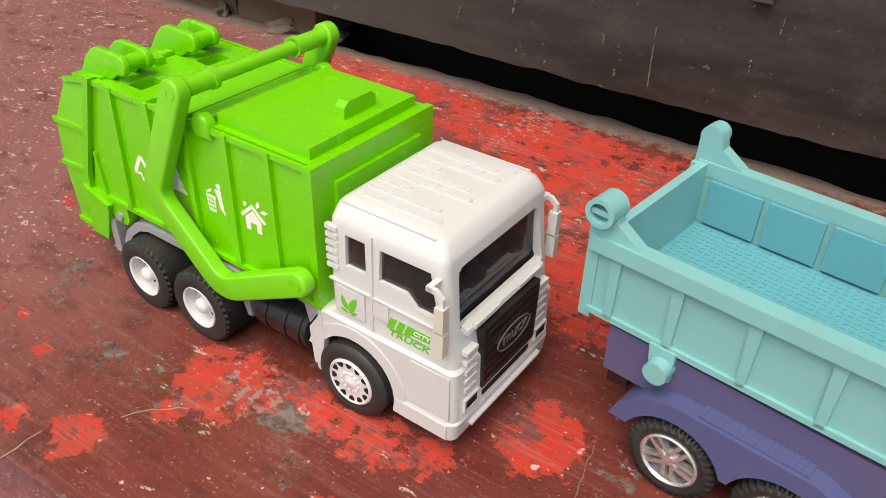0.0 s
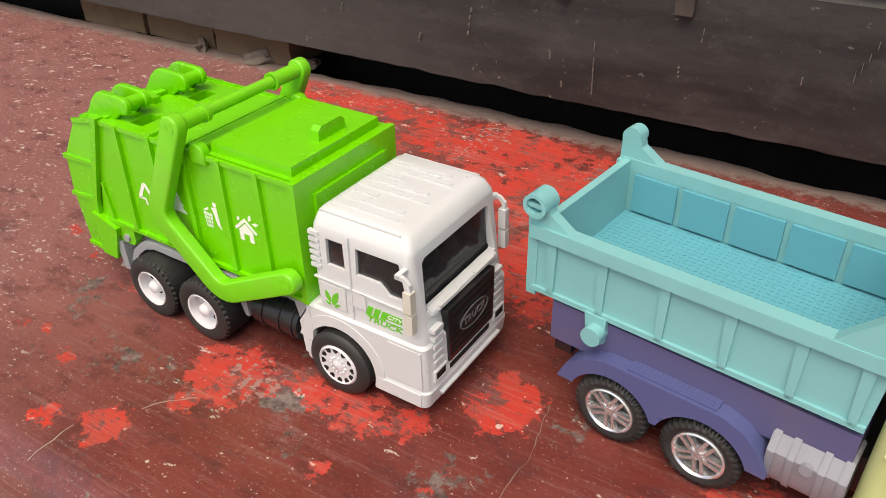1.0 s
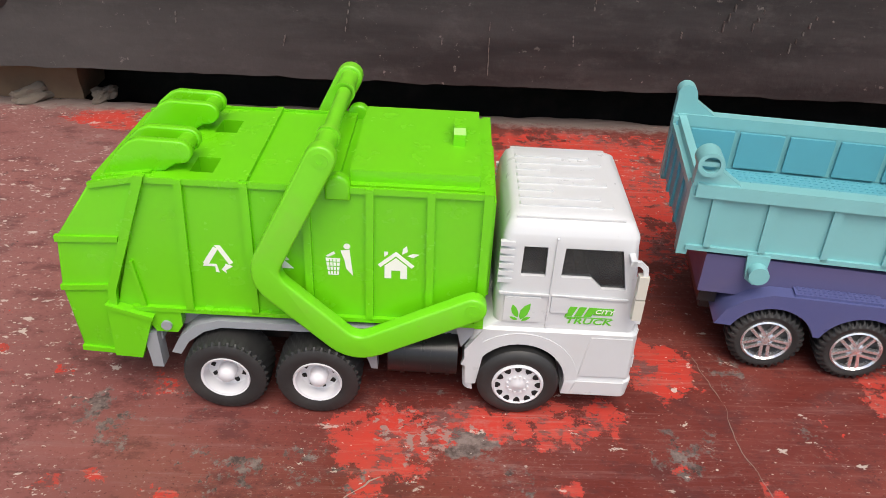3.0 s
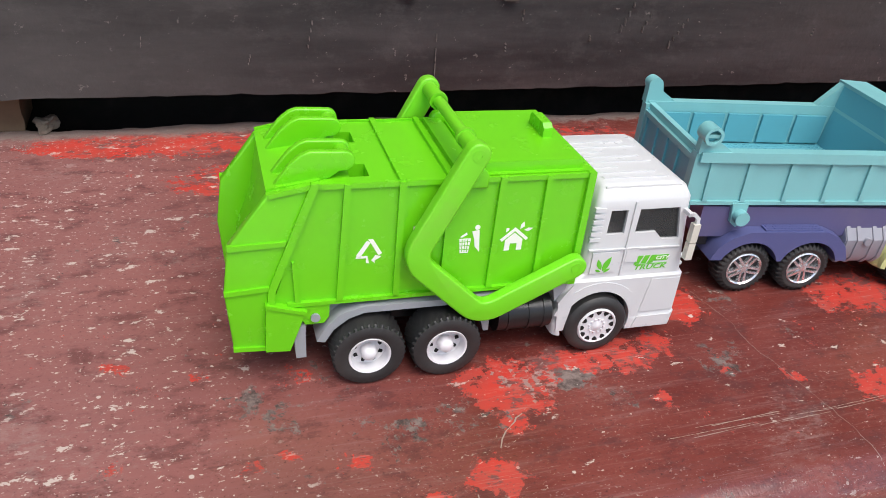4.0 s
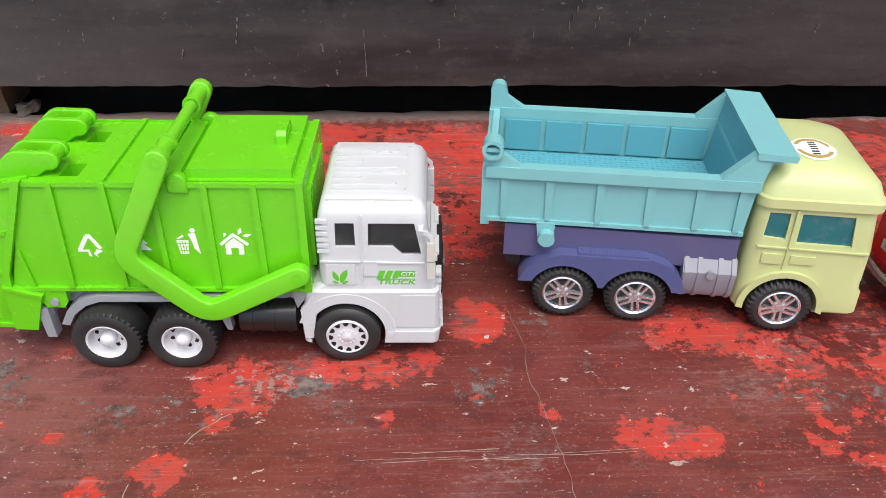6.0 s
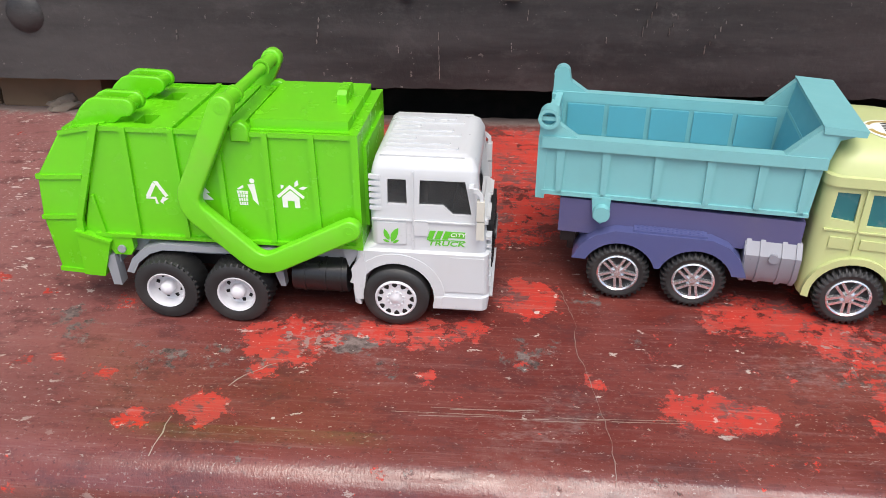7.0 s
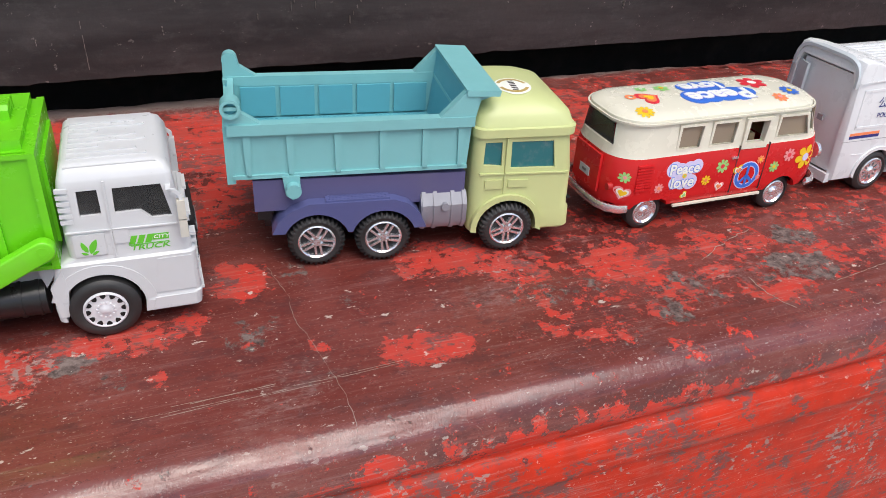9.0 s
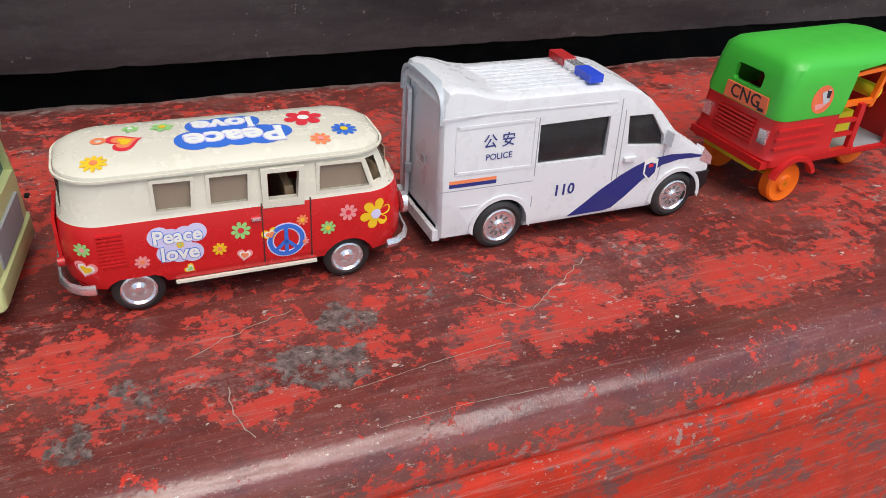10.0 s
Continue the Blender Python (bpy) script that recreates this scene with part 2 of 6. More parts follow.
    tone = mixc(n, l, math_node(n, l, "MULTIPLY", ramp(n, l, dusty, 0.35, 0.75), 0.85), tone, (0.27, 0.22, 0.195))
    l.new(tone, b.inputs["Base Color"])
    bare = math_node(n, l, "MAXIMUM", grey, red)
    rr = math_node(n, l, "ADD", math_node(n, l, "MULTIPLY", bare, 0.22), math_node(n, l, "MULTIPLY", noise_tex(n, l, 60, 5), 0.35))
    rr = math_node(n, l, "ADD", rr, rough)
    shine = math_node(n, l, "SUBTRACT", gloss, math_node(n, l, "MULTIPLY", math_node(n, l, "MAXIMUM", bare, streak), 0.5 * gloss))
    dull = ramp(n, l, noise_tex(n, l, 130, 8, 0.75, (0.25, 1, 1), (8, 1, 3)), 0.40, 0.66)
    shine = math_node(n, l, "SUBTRACT", shine, math_node(n, l, "MULTIPLY", dull, 0.55 * gloss))
    l.new(shine, b.inputs["Coat Weight"])
    b.inputs["Coat Roughness"].default_value = coat_rough
    b.inputs["Coat IOR"].default_value = lacquer
    l.new(rr, b.inputs["Roughness"])
    b.inputs["Specular IOR Level"].default_value = spec
    high = math_node(n, l, "SUBTRACT", math_node(n, l, "ADD", math_node(n, l, "MULTIPLY", noise_tex(n, l, 300, 5), 0.35), math_node(n, l, "MULTIPLY", noise_tex(n, l, 1300, 3, 0.6, (1, 0.55, 0.55), (1, 2, 4)), ripple)), math_node(n, l, "MULTIPLY", bare, 0.5))
    bump(n, l, b, high, 0.35, 0.0008)
    return m


def weathered_board():
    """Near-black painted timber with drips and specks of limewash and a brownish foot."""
    m, n, l, b = nodes_of("dark weathered board")
    grain = noise_tex(n, l, 40, 7, 0.65, (0.15, 1, 1))
    tone = mixc(n, l, ramp(n, l, grain, 0.35, 0.65), (0.014, 0.0132, 0.0132), (0.042, 0.039, 0.038))
    brown = ramp(n, l, noise_tex(n, l, 16, 5, 0.6, (0.4, 1, 1), (3, 0, 0)), 0.5, 0.8)
    tone = mixc(n, l, math_node(n, l, "MULTIPLY", brown, 0.45), tone, (0.062, 0.048, 0.043))
    specks = ramp(n, l, noise_tex(n, l, 260, 6, 0.72), 0.645, 0.675)
    where = ramp(n, l, noise_tex(n, l, 12, 3, 0.5, None, (1, 5, 3)), 0.34, 0.56)
    tone = mixc(n, l, math_node(n, l, "MULTIPLY", math_node(n, l, "MULTIPLY", specks, where), 0.6), tone, (0.33, 0.30, 0.27))
    mottle = ramp(n, l, noise_tex(n, l, 95, 8, 0.75, (0.5, 1, 1), (6, 2, 4)), 0.48, 0.72)
    tone = mixc(n, l, math_node(n, l, "MULTIPLY", mottle, 0.35), tone, (0.10, 0.092, 0.088))
    # west end mixed lighter: brighter light there put into the colour, with some dust
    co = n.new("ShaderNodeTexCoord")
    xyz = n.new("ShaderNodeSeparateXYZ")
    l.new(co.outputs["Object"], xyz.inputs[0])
    west_light = math_node(n, l, "MULTIPLY", ramp(n, l, xyz.outputs["X"], 0.02, -0.30), ramp(n, l, noise_tex(n, l, 26, 8, 0.7, (0.4, 1, 1), (2, 1, 7)), 0.25, 0.7))
    tone = mixc(n, l, math_node(n, l, "MULTIPLY", west_light, 0.6), tone, (0.085, 0.078, 0.073))
    l.new(tone, b.inputs["Base Color"])
    b.inputs["Roughness"].default_value = 0.55
    bump(n, l, b, math_node(n, l, "ADD", grain, noise_tex(n, l, 220, 4)), 0.25, 0.0012)
    return m


LEDGE = painted_ledge("worn red floor paint", (0.49, 0.044, 0.030), (0.38, 0.056, 0.042), 0.06, 0.30, 0.34, 0.20, 0.16)
NOSING = painted_ledge("glossy maroon edge paint", (0.58, 0.034, 0.018), (0.44, 0.046, 0.030), 0.95, 0.13, 0.12, 0.40, 0.10, 0.5, 1.68, 0.34)
FASCIA = painted_ledge("worn orange red front paint", (0.52, 0.022, 0.002), (0.37, 0.020, 0.005), 0.08, 0.3, 0.16, 0.2, 0.3, 0.5)
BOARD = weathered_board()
# near-black colour stands in for the shade behind the door gap
GAP_SHADE = plastic("gap shade", (0.012, 0.011, 0.010), 0.9, 0.2)
DRIP = plastic("limewash drip", (0.17, 0.15, 0.135), 0.8, 0.5)
BOLT = plastic("dark iron bolt", (0.05, 0.042, 0.036), 0.55, 0.5, (0.16, 0.13, 0.1))
# kept pale so that it reflects light up on to the vehicles' sides
BOUNCE_GROUND = plastic("pale bounce ground", (0.42, 0.39, 0.36), 0.8, 0.5)
WALL = plastic("limewashed wall", (0.45, 0.43, 0.40), 0.8, 0.4)

# ---- mesh helpers; vehicle parts are in millimetres ----
MM = 0.001


def finish(bm, name, material, smooth=35):
    bmesh.ops.recalc_face_normals(bm, faces=bm.faces)
    me = bpy.data.meshes.new(name)
    bm.to_mesh(me)
    bm.free()
    me.materials.append(material)
    if smooth:
        me.polygons.foreach_set("use_smooth", [True] * len(me.polygons))
        me.set_sharp_from_angle(angle=radians(smooth))
    return me


def part(name, bm, material, parent, label="", smooth=35):
    """One mesh object, given in millimetres of its parent's frame."""
    bmesh.ops.scale(bm, vec=(MM, MM, MM), verts=bm.verts)
    ob = new(name, finish(bm, name, material, smooth))
    ob.parent = parent
    if label:
        tagged(ob, label)
    return ob


def thing(name, x, y, z, rz, label, category, group="", tall=1.0):
    ob = new(name)
    ob.empty_display_size = 0.01
    ob.matrix_world = pose(x, y, z, 0, 0, rz) @ Matrix.Diagonal((1, 1, tall, 1))
    return tagged(ob, label, category, group)


def soften(bm, size, segments=2):
    """Round all sharp edges."""
    edges = [e for e in bm.edges if len(e.link_faces) == 2 and e.calc_face_angle(0) > 0.5]
    if size > 0 and edges:
        bmesh.ops.bevel(bm, geom=edges, offset=size, segments=segments, profile=0.5, affect="EDGES", clamp_overlap=True)
    return bm


def add_box(bm, x0, x1, y0, y1, z0, z1):
    vs = [bm.verts.new(p) for p in ((x0, y0, z0), (x1, y0, z0), (x1, y1, z0), (x0, y1, z0), (x0, y0, z1), (x1, y0, z1), (x1, y1, z1), (x0, y1, z1))]
    for f in ((0, 3, 2, 1), (4, 5, 6, 7), (0, 1, 5, 4), (1, 2, 6, 5), (2, 3, 7, 6), (3, 0, 4, 7)):
        bm.faces.new([vs[i] for i in f])
    return bm


def box(x0, x1, y0, y1, z0, z1, r=0.0, seg=2):
    return soften(add_box(bmesh.new(), x0, x1, y0, y1, z0, z1), r, seg)


def add_prism(bm, pts, y0, y1, axis="y"):
    """A polygon of (x, z) pushed along y, or of (y, z) along x, or of (x, y) along z."""
    put = {"y": lambda a, b, c: (a, c, b), "x": lambda a, b, c: (c, a, b), "z": lambda a, b, c: (a, b, c)}[axis]
    lo = [bm.verts.new(put(a, b, y0)) for a, b in pts]
    hi = [bm.verts.new(put(a, b, y1)) for a, b in pts]
    bm.faces.new(lo)
    bm.faces.new(hi[::-1])
    for i in range(len(pts)):
        j = (i + 1) % len(pts)
        bm.faces.new((lo[i], hi[i], hi[j], lo[j]))
    return bm


def prism(pts, y0, y1, axis="y", r=0.0, seg=2):
    return soften(add_prism(bmesh.new(), pts, y0, y1, axis), r, seg)


def loft(profile, sections):
    """A hull from a side outline (x, z), set at several y with the outline drawn in by an inset: (y, inset)."""
    bm = bmesh.new()
    n = len(profile)
    p = [Vector(q) for q in profile]
    area = sum(p[i].x * p[(i + 1) % n].y - p[(i + 1) % n].x * p[i].y for i in range(n))
    s = 1 if area > 0 else -1
    norms = []
    for i in range(n):
        d0, d1 = (p[i] - p[i - 1]).normalized(), (p[(i + 1) % n] - p[i]).normalized()
        a, b = Vector((-d0.y, d0.x)) * s, Vector((-d1.y, d1.x)) * s
        m = (a + b).normalized()
        norms.append(m / max(0.6, m.dot(a)))
    rings = [[bm.verts.new(((p[i] + norms[i] * inset).x, y(p[i].y) if callable(y) else y, (p[i] + norms[i] * inset).y)) for i in range(n)] for y, inset in sections]
    for a, b in zip(rings, rings[1:]):
        for i in range(n):
            j = (i + 1) % n
            bm.faces.new((a[i], a[j], b[j], b[i]))
    bm.faces.new(rings[0])
    bm.faces.new(rings[-1][::-1])
    return bm


def soft_prism(pts, y0, y1, r):
    """A prism along y whose two rims are rounded, for outlines that have many short edges."""
    return loft(pts, [(y0, r), (y0 + 0.1 * r, 0.55 * r), (y0 + 0.3 * r, 0.28 * r), (y0 + 0.6 * r, 0.07 * r), (y0 + r, 0), (y1 - r, 0), (y1 - 0.6 * r, 0.07 * r), (y1 - 0.3 * r, 0.28 * r), (y1 - 0.1 * r, 0.55 * r), (y1, r)])


def disc_pts(x, z, r, n=24, a0=0.0, a1=360.0):
    full = abs(a1 - a0) >= 360
    return [(x + r * math.cos(radians(a0 + (a1 - a0) * i / (n if full else n - 1))), z + r * math.sin(radians(a0 + (a1 - a0) * i / (n if full else n - 1)))) for i in range(n)]


def rod(x, z, r, y0, y1, n=24, axis="y", soft_edge=0.0):
    return prism(disc_pts(x, z, r, n), y0, y1, axis, soft_edge)


def ribbon(path, width, n=8):
    """The outline of a flat bar along a bent line, with round ends and round outer bends."""
    h, left, right = width / 2, [], []
    p = [Vector(q) for q in path]
    for i, q in enumerate(p):
        if i == 0 or i == len(p) - 1:
            d = (p[1] - p[0] if i == 0 else p[-1] - p[-2]).normalized()
            a = math.atan2(d.y, d.x)
            turn = [a + math.pi / 2 + math.pi * k / n for k in range(n + 1)] if i == 0 else [a - math.pi / 2 + math.pi * k / n for k in range(n + 1)]
            (left if i == 0 else right).extend(q + Vector((math.cos(t), math.sin(t))) * h for t in turn)
            continue
        d0, d1 = (q - p[i - 1]).normalized(), (p[i + 1] - q).normalized()
        n0, n1 = Vector((-d0.y, d0.x)), Vector((-d1.y, d1.x))
        s = d0.x * d1.y - d0.y * d1.x
        mid = (n0 + n1).normalized()
        inner = mid * (h / max(0.5, mid.dot(n0)))
        arc = [n0.lerp(n1, k / 4).normalized() * h for k in range(5)]
        if s > 0:
            left_add, right_add = [q + inner], [q - a for a in arc]
        else:
            left_add, right_add = [q + a for a in arc], [q - inner]
        left.append(("L", left_add))
        right.append(("R", right_add))
    start = [v for v in left if not isinstance(v, tuple)]
    end = [v for v in right if not isinstance(v, tuple)]
    lows = [v for g in right if isinstance(g, tuple) for v in g[1]]
    highs = [v for g in left if isinstance(g, tuple) for v in g[1]]
    return [(v.x, v.y) for v in start + lows + end + highs[::-1]] if len(p) == 2 else [(v.x, v.y) for v in start + lows + end + rev_groups(left)]


def rev_groups(groups):
    out = []
    for g in [g for g in groups if isinstance(g, tuple)][::-1]:
        out.extend(g[1][::-1])
    return out


def stack(levels, n=6):
    """A hull of rounded rectangles, one above another: (z, x0, x1, y0, y1, corner)."""
    bm = bmesh.new()
    rings = []
    for z, x0, x1, y0, y1, r in levels:
        ring = []
        for cx, cy, a in ((x1 - r, y0 + r, -90), (x1 - r, y1 - r, 0), (x0 + r, y1 - r, 90), (x0 + r, y0 + r, 180)):
            for k in range(n + 1):
                t = radians(a + 90 * k / n)
                ring.append(bm.verts.new((cx + r * math.cos(t), cy + r * math.sin(t), z)))
        rings.append(ring)
    for a, b in zip(rings, rings[1:]):
        for i in range(len(a)):
            j = (i + 1) % len(a)
            bm.faces.new((a[i], a[j], b[j], b[i]))
    bm.faces.new(rings[0][::-1])
    bm.faces.new(rings[-1])
    return bm


def lathe(profile, n=40, close=True, jag=None):
    """A turned body about the y axis from (radius, y) points; jag(i, k) adds to the radius."""
    bm = bmesh.new()
    rings = []
    for i in range(n):
        a = 2 * math.pi * i / n
        rings.append([bm.verts.new(((r + (jag(i, k) if jag else 0)) * math.cos(a), y, (r + (jag(i, k) if jag else 0)) * math.sin(a))) for k, (r, y) in enumerate(profile)])
    m = len(profile)
    for i in range(n):
        a, b = rings[i], rings[(i + 1) % n]
        for k in range(m if close else m - 1):
            q = (k + 1) % m
            bm.faces.new((a[k], b[k], b[q], a[q]))
    if not close:
        for k in (0, m - 1):
            if profile[k][0] > 1e-4:
                bm.faces.new([rings[i][k] for i in range(n)])
    return bm


def move(bm, x=0, y=0, z=0, m=None):
    if m is not None:
        bm.transform(m)
    bmesh.ops.translate(bm, vec=(x, y, z), verts=bm.verts)
    return bm


def join(*bms):
    out = bms[0]
    for b in bms[1:]:
        me = bpy.data.meshes.new("tmp")
        b.to_mesh(me)
        b.free()
        out.from_mesh(me)
        bpy.data.meshes.remove(me)
    return out


def cut(bm, *cutters):
    """bm with the cutters taken away."""
    def temp(b):
        bmesh.ops.recalc_face_normals(b, faces=b.faces)
        me = bpy.data.meshes.new("tmp")
        b.to_mesh(me)
        b.free()
        return new("tmp", me)
    body = temp(bm)
    tools = [temp(c) for c in cutters]
    for t in tools:
        mod = body.modifiers.new("cut", "BOOLEAN")
        mod.operation, mod.solver, mod.object = "DIFFERENCE", "EXACT", t
    me = bpy.data.meshes.new_from_object(body.evaluated_get(bpy.context.evaluated_depsgraph_get()))
    out = bmesh.new()
    out.from_mesh(me)
    bpy.data.meshes.remove(me)
    for o in (body, *tools):
        old = o.data
        bpy.data.objects.remove(o)
        bpy.data.meshes.remove(old)
    return out


def lettering(text, size, shear=0.0, thick=0.12, bold=0.0, align="CENTER"):
    """Letters as a mesh in the plane of x and z, facing -y, in millimetres."""
    cu = bpy.data.curves.new("letters", "FONT")
    cu.body, cu.size, cu.shear, cu.offset = text, size, shear, bold
    cu.align_x, cu.align_y = align, "CENTER"
    cu.resolution_u = 3
    ob = new("letters", cu)
    me = bpy.data.meshes.new_from_object(ob.evaluated_get(bpy.context.evaluated_depsgraph_get()))
    bm = bmesh.new()
    bm.from_mesh(me)
    bpy.data.objects.remove(ob)
    bpy.data.curves.remove(cu)
    bpy.data.meshes.remove(me)
    bm.transform(Matrix.Rotation(radians(90), 4, "X"))
    got = bmesh.ops.extrude_face_region(bm, geom=bm.faces[:])
    bmesh.ops.translate(bm, vec=(0, thick, 0), verts=[v for v in got["geom"] if isinstance(v, bmesh.types.BMVert)])
    return bm


def tree_of(ob):
    """A search tree of a part's mesh in millimetres."""
    me = ob.data
    return BVHTree.FromPolygons([v.co / MM for v in me.vertices], [p.vertices[:] for p in me.polygons])


def lay(bm, tree, way, off, far=120.0):
    """Press a flat sticker on to a body along way; its own thickness stays as it is."""
    way = Vector(way)
    for v in bm.verts:
        depth = v.co.dot(way)
        base = v.co - way * depth
        hit, *_ = tree.ray_cast(base - way * far, way, 4 * far)
        if hit is not None:
            v.co = hit - way * off + way * depth
    return bm


def petal_flower(x, z, r, n=8, y0=0.0, y1=0.12):
    """A printed flower as one rosette: a middle and petals round it."""
    bm = bmesh.new()
    pts = []
    for k in range(10 * n):
        a = 2 * math.pi * k / (10 * n)
        q = abs(math.cos(n * a / 2)) ** 0.55
        pts.append((x + r * (0.46 + 0.54 * q) * math.cos(a + 0.2), z + r * (0.46 + 0.54 * q) * math.sin(a + 0.2)))
    rim = [bm.verts.new((px, y0, pz)) for px, pz in pts]
    mid = bm.verts.new((x, y0, z))
    for i in range(len(rim)):
        bm.faces.new((mid, rim[i], rim[(i + 1) % len(rim)]))
    return bm


def heart_pts(x, z, r, tilt=0.0):
    out = []
    for k in range(28):
        t = 2 * math.pi * k / 28
        a, b = 16 * math.sin(t) ** 3, 13 * math.cos(t) - 5 * math.cos(2 * t) - 2 * math.cos(3 * t) - math.cos(4 * t)
        a, b = a / 16, (b + 2) / 16
        out.append((x + r * (a * math.cos(tilt) - b * math.sin(tilt)), z + r * (a * math.sin(tilt) + b * math.cos(tilt))))
    return out


def ring_prism(x, z, r0, r1, y0, y1, n=28, axis="y"):
    bm = bmesh.new()
    put = {"y": lambda a, b, c: (a, c, b), "x": lambda a, b, c: (c, a, b), "z": lambda a, b, c: (a, b, c)}[axis]
    rings = [[bm.verts.new(put(px, pz, y)) for px, pz in disc_pts(x, z, r, n)] for r, y in ((r0, y0), (r1, y0), (r1, y1), (r0, y1))]
    for q in range(4):
        a, b = rings[q], rings[(q + 1) % 4]
        for i in range(n):
            j = (i + 1) % n
            bm.faces.new((a[i], a[j], b[j], b[i]))
    return bm


# ---- the ledge ----
def blob_field(x, y, blobs):
    """The strongest of some soft spots at x, y; a spot is (x, y, half length, half width, strength), in millimetres."""
    best = 0.0
    for bx, by, rx, ry, s in blobs:
        d = ((x - bx) / rx) ** 2 + ((y - by) / ry) ** 2
        best = max(best, s * math.exp(-d * d * 0.7))
    return best


RED_WEST = [
    (-67, 176, 18, 14, 0.86), (-44, 184, 12, 10, 0.80), (-21, 184, 14, 10, 0.80), (-4, 187, 10, 9, 0.70), (-72, 158, 7, 3.5, 0.76),
    (-85, 140, 10, 7, 0.84), (-105, 133, 6, 6, 0.84), (17, 211, 12, 15, 0.86), (15, 169, 4, 7, 0.70), (37, 161, 4, 3, 0.80),
    (-17, 159, 3.5, 3, 0.80), (-189, 211, 7, 5, 0.70), (-167, 200, 4, 3, 0.74), (-135, 195, 8, 5, 0.62), (-142, 161, 4, 3, 0.70),
    (-153, 158, 4, 2.5, 0.70), (-123, 154, 6, 4, 0.70), (-6, 128, 3, 2, 0.80),
]
RED_BACK = [
    (-175, 388, 62, 17, 0.95), (-150, 341, 20, 15, 0.72), (-70, 372, 62, 28, 0.76), (10, 345, 120, 46, 0.78), (0, 285, 52, 34, 0.70),
    (260, 320, 180, 62, 0.66), (520, 320, 150, 70, 0.70), (140, 262, 40, 40, 0.62), (-191, 165, 5, 3, 0.60), (560, 200, 90, 60, 0.60),
]
RED_EAST = [
    (104, 203, 26, 15, 0.80), (133, 187, 21, 14, 0.68), (75, 148, 20, 10, 0.82), (192, 175, 22, 11, 0.62), (234, 143, 22, 6, 0.68),
    (272, 163, 16, 9, 0.56), (300, 150, 16, 11, 0.60), (148, 132, 5, 4, 0.58), (207, 206, 28, 9, 0.62), (130, 159, 8, 12, 0.60),
    (184, 178, 26, 17, 0.52), (229, 176, 24, 15, 0.56), (196, 152, 18, 7, 0.56), (333, 153, 36, 19, 0.84), (427, 147, 28, 13, 0.78),
    (390, 193, 34, 11, 0.58), (467, 152, 22, 12, 0.72), (328, 193, 24, 11, 0.48), (503, 170, 25, 12, 0.58),
    (310, 149, 23, 12, 0.80), (355, 157, 26, 17, 0.84), (426, 157, 44, 16, 0.86), (174, 178, 20, 15, 0.72), (184, 157, 14, 9, 0.70),
    (490, 161, 20, 15, 0.72), (240, 175, 21, 8, 0.62), (206, 161, 20, 6, 0.66), (360, 203, 17, 12, 0.60), (231, 139, 19, 4.5, 0.74),
]
GREY_SPOTS = [
    (-45, 175, 9, 7, 0.66), (-60, 192, 18, 8, 0.42), (-25, 160, 18, 5, 0.30), (-200, 150, 22, 9, 0.36), (-170, 290, 40, 30, 0.26), (22, 176, 14, 14, 0.38),
    (252, 156, 20, 9, 0.72), (270, 176, 18, 9, 0.62), (190, 152, 32, 14, 0.46), (140, 165, 30, 16, 0.34), (-100, 160, 34, 14, 0.36), (-130, 185, 40, 20, 0.34), (320, 185, 30, 16, 0.36), (40, 210, 8, 14, 0.42),
    (256, 148, 13, 8, 0.66), (234, 149, 14, 6, 0.62), (176, 140, 10, 6, 0.56),
]

NOSE_Y, NOSE_R = 126.0, 15.0


def ledge_profile():
    """(y, z) of the ledge from its back to the foot of its front, in millimetres."""
    pts = [(462, -70.0), (406, -70.0), (403.5, -30.0), (403, -4.0), (402, -1.2)] + [(y, 0.0) for y in range(400, 128, -4)]
    pts += [(NOSE_Y - NOSE_R * math.sin(radians(a)), NOSE_R * math.cos(radians(a)) - NOSE_R) for a in range(0, 121, 8)]
    y, z = pts[-1]
    pts += [(y + 1.0, z - 1.2), (y + 0.8, z - 2.6), (y - 1.5, z - 4.0), (y - 3.2, z - 7.0), (y - 4.0, z - 12), (y - 4.4, z - 17), (y - 4.0, z - 19.5), (y - 3.0, z - 20.5), (y - 2.6, z - 22)]
    pts += [(y - 2.6, z - 22 - 6 * k) for k in range(1, 12)] + [(y - 2.6, -200), (y - 2.6, -400)]
    return pts


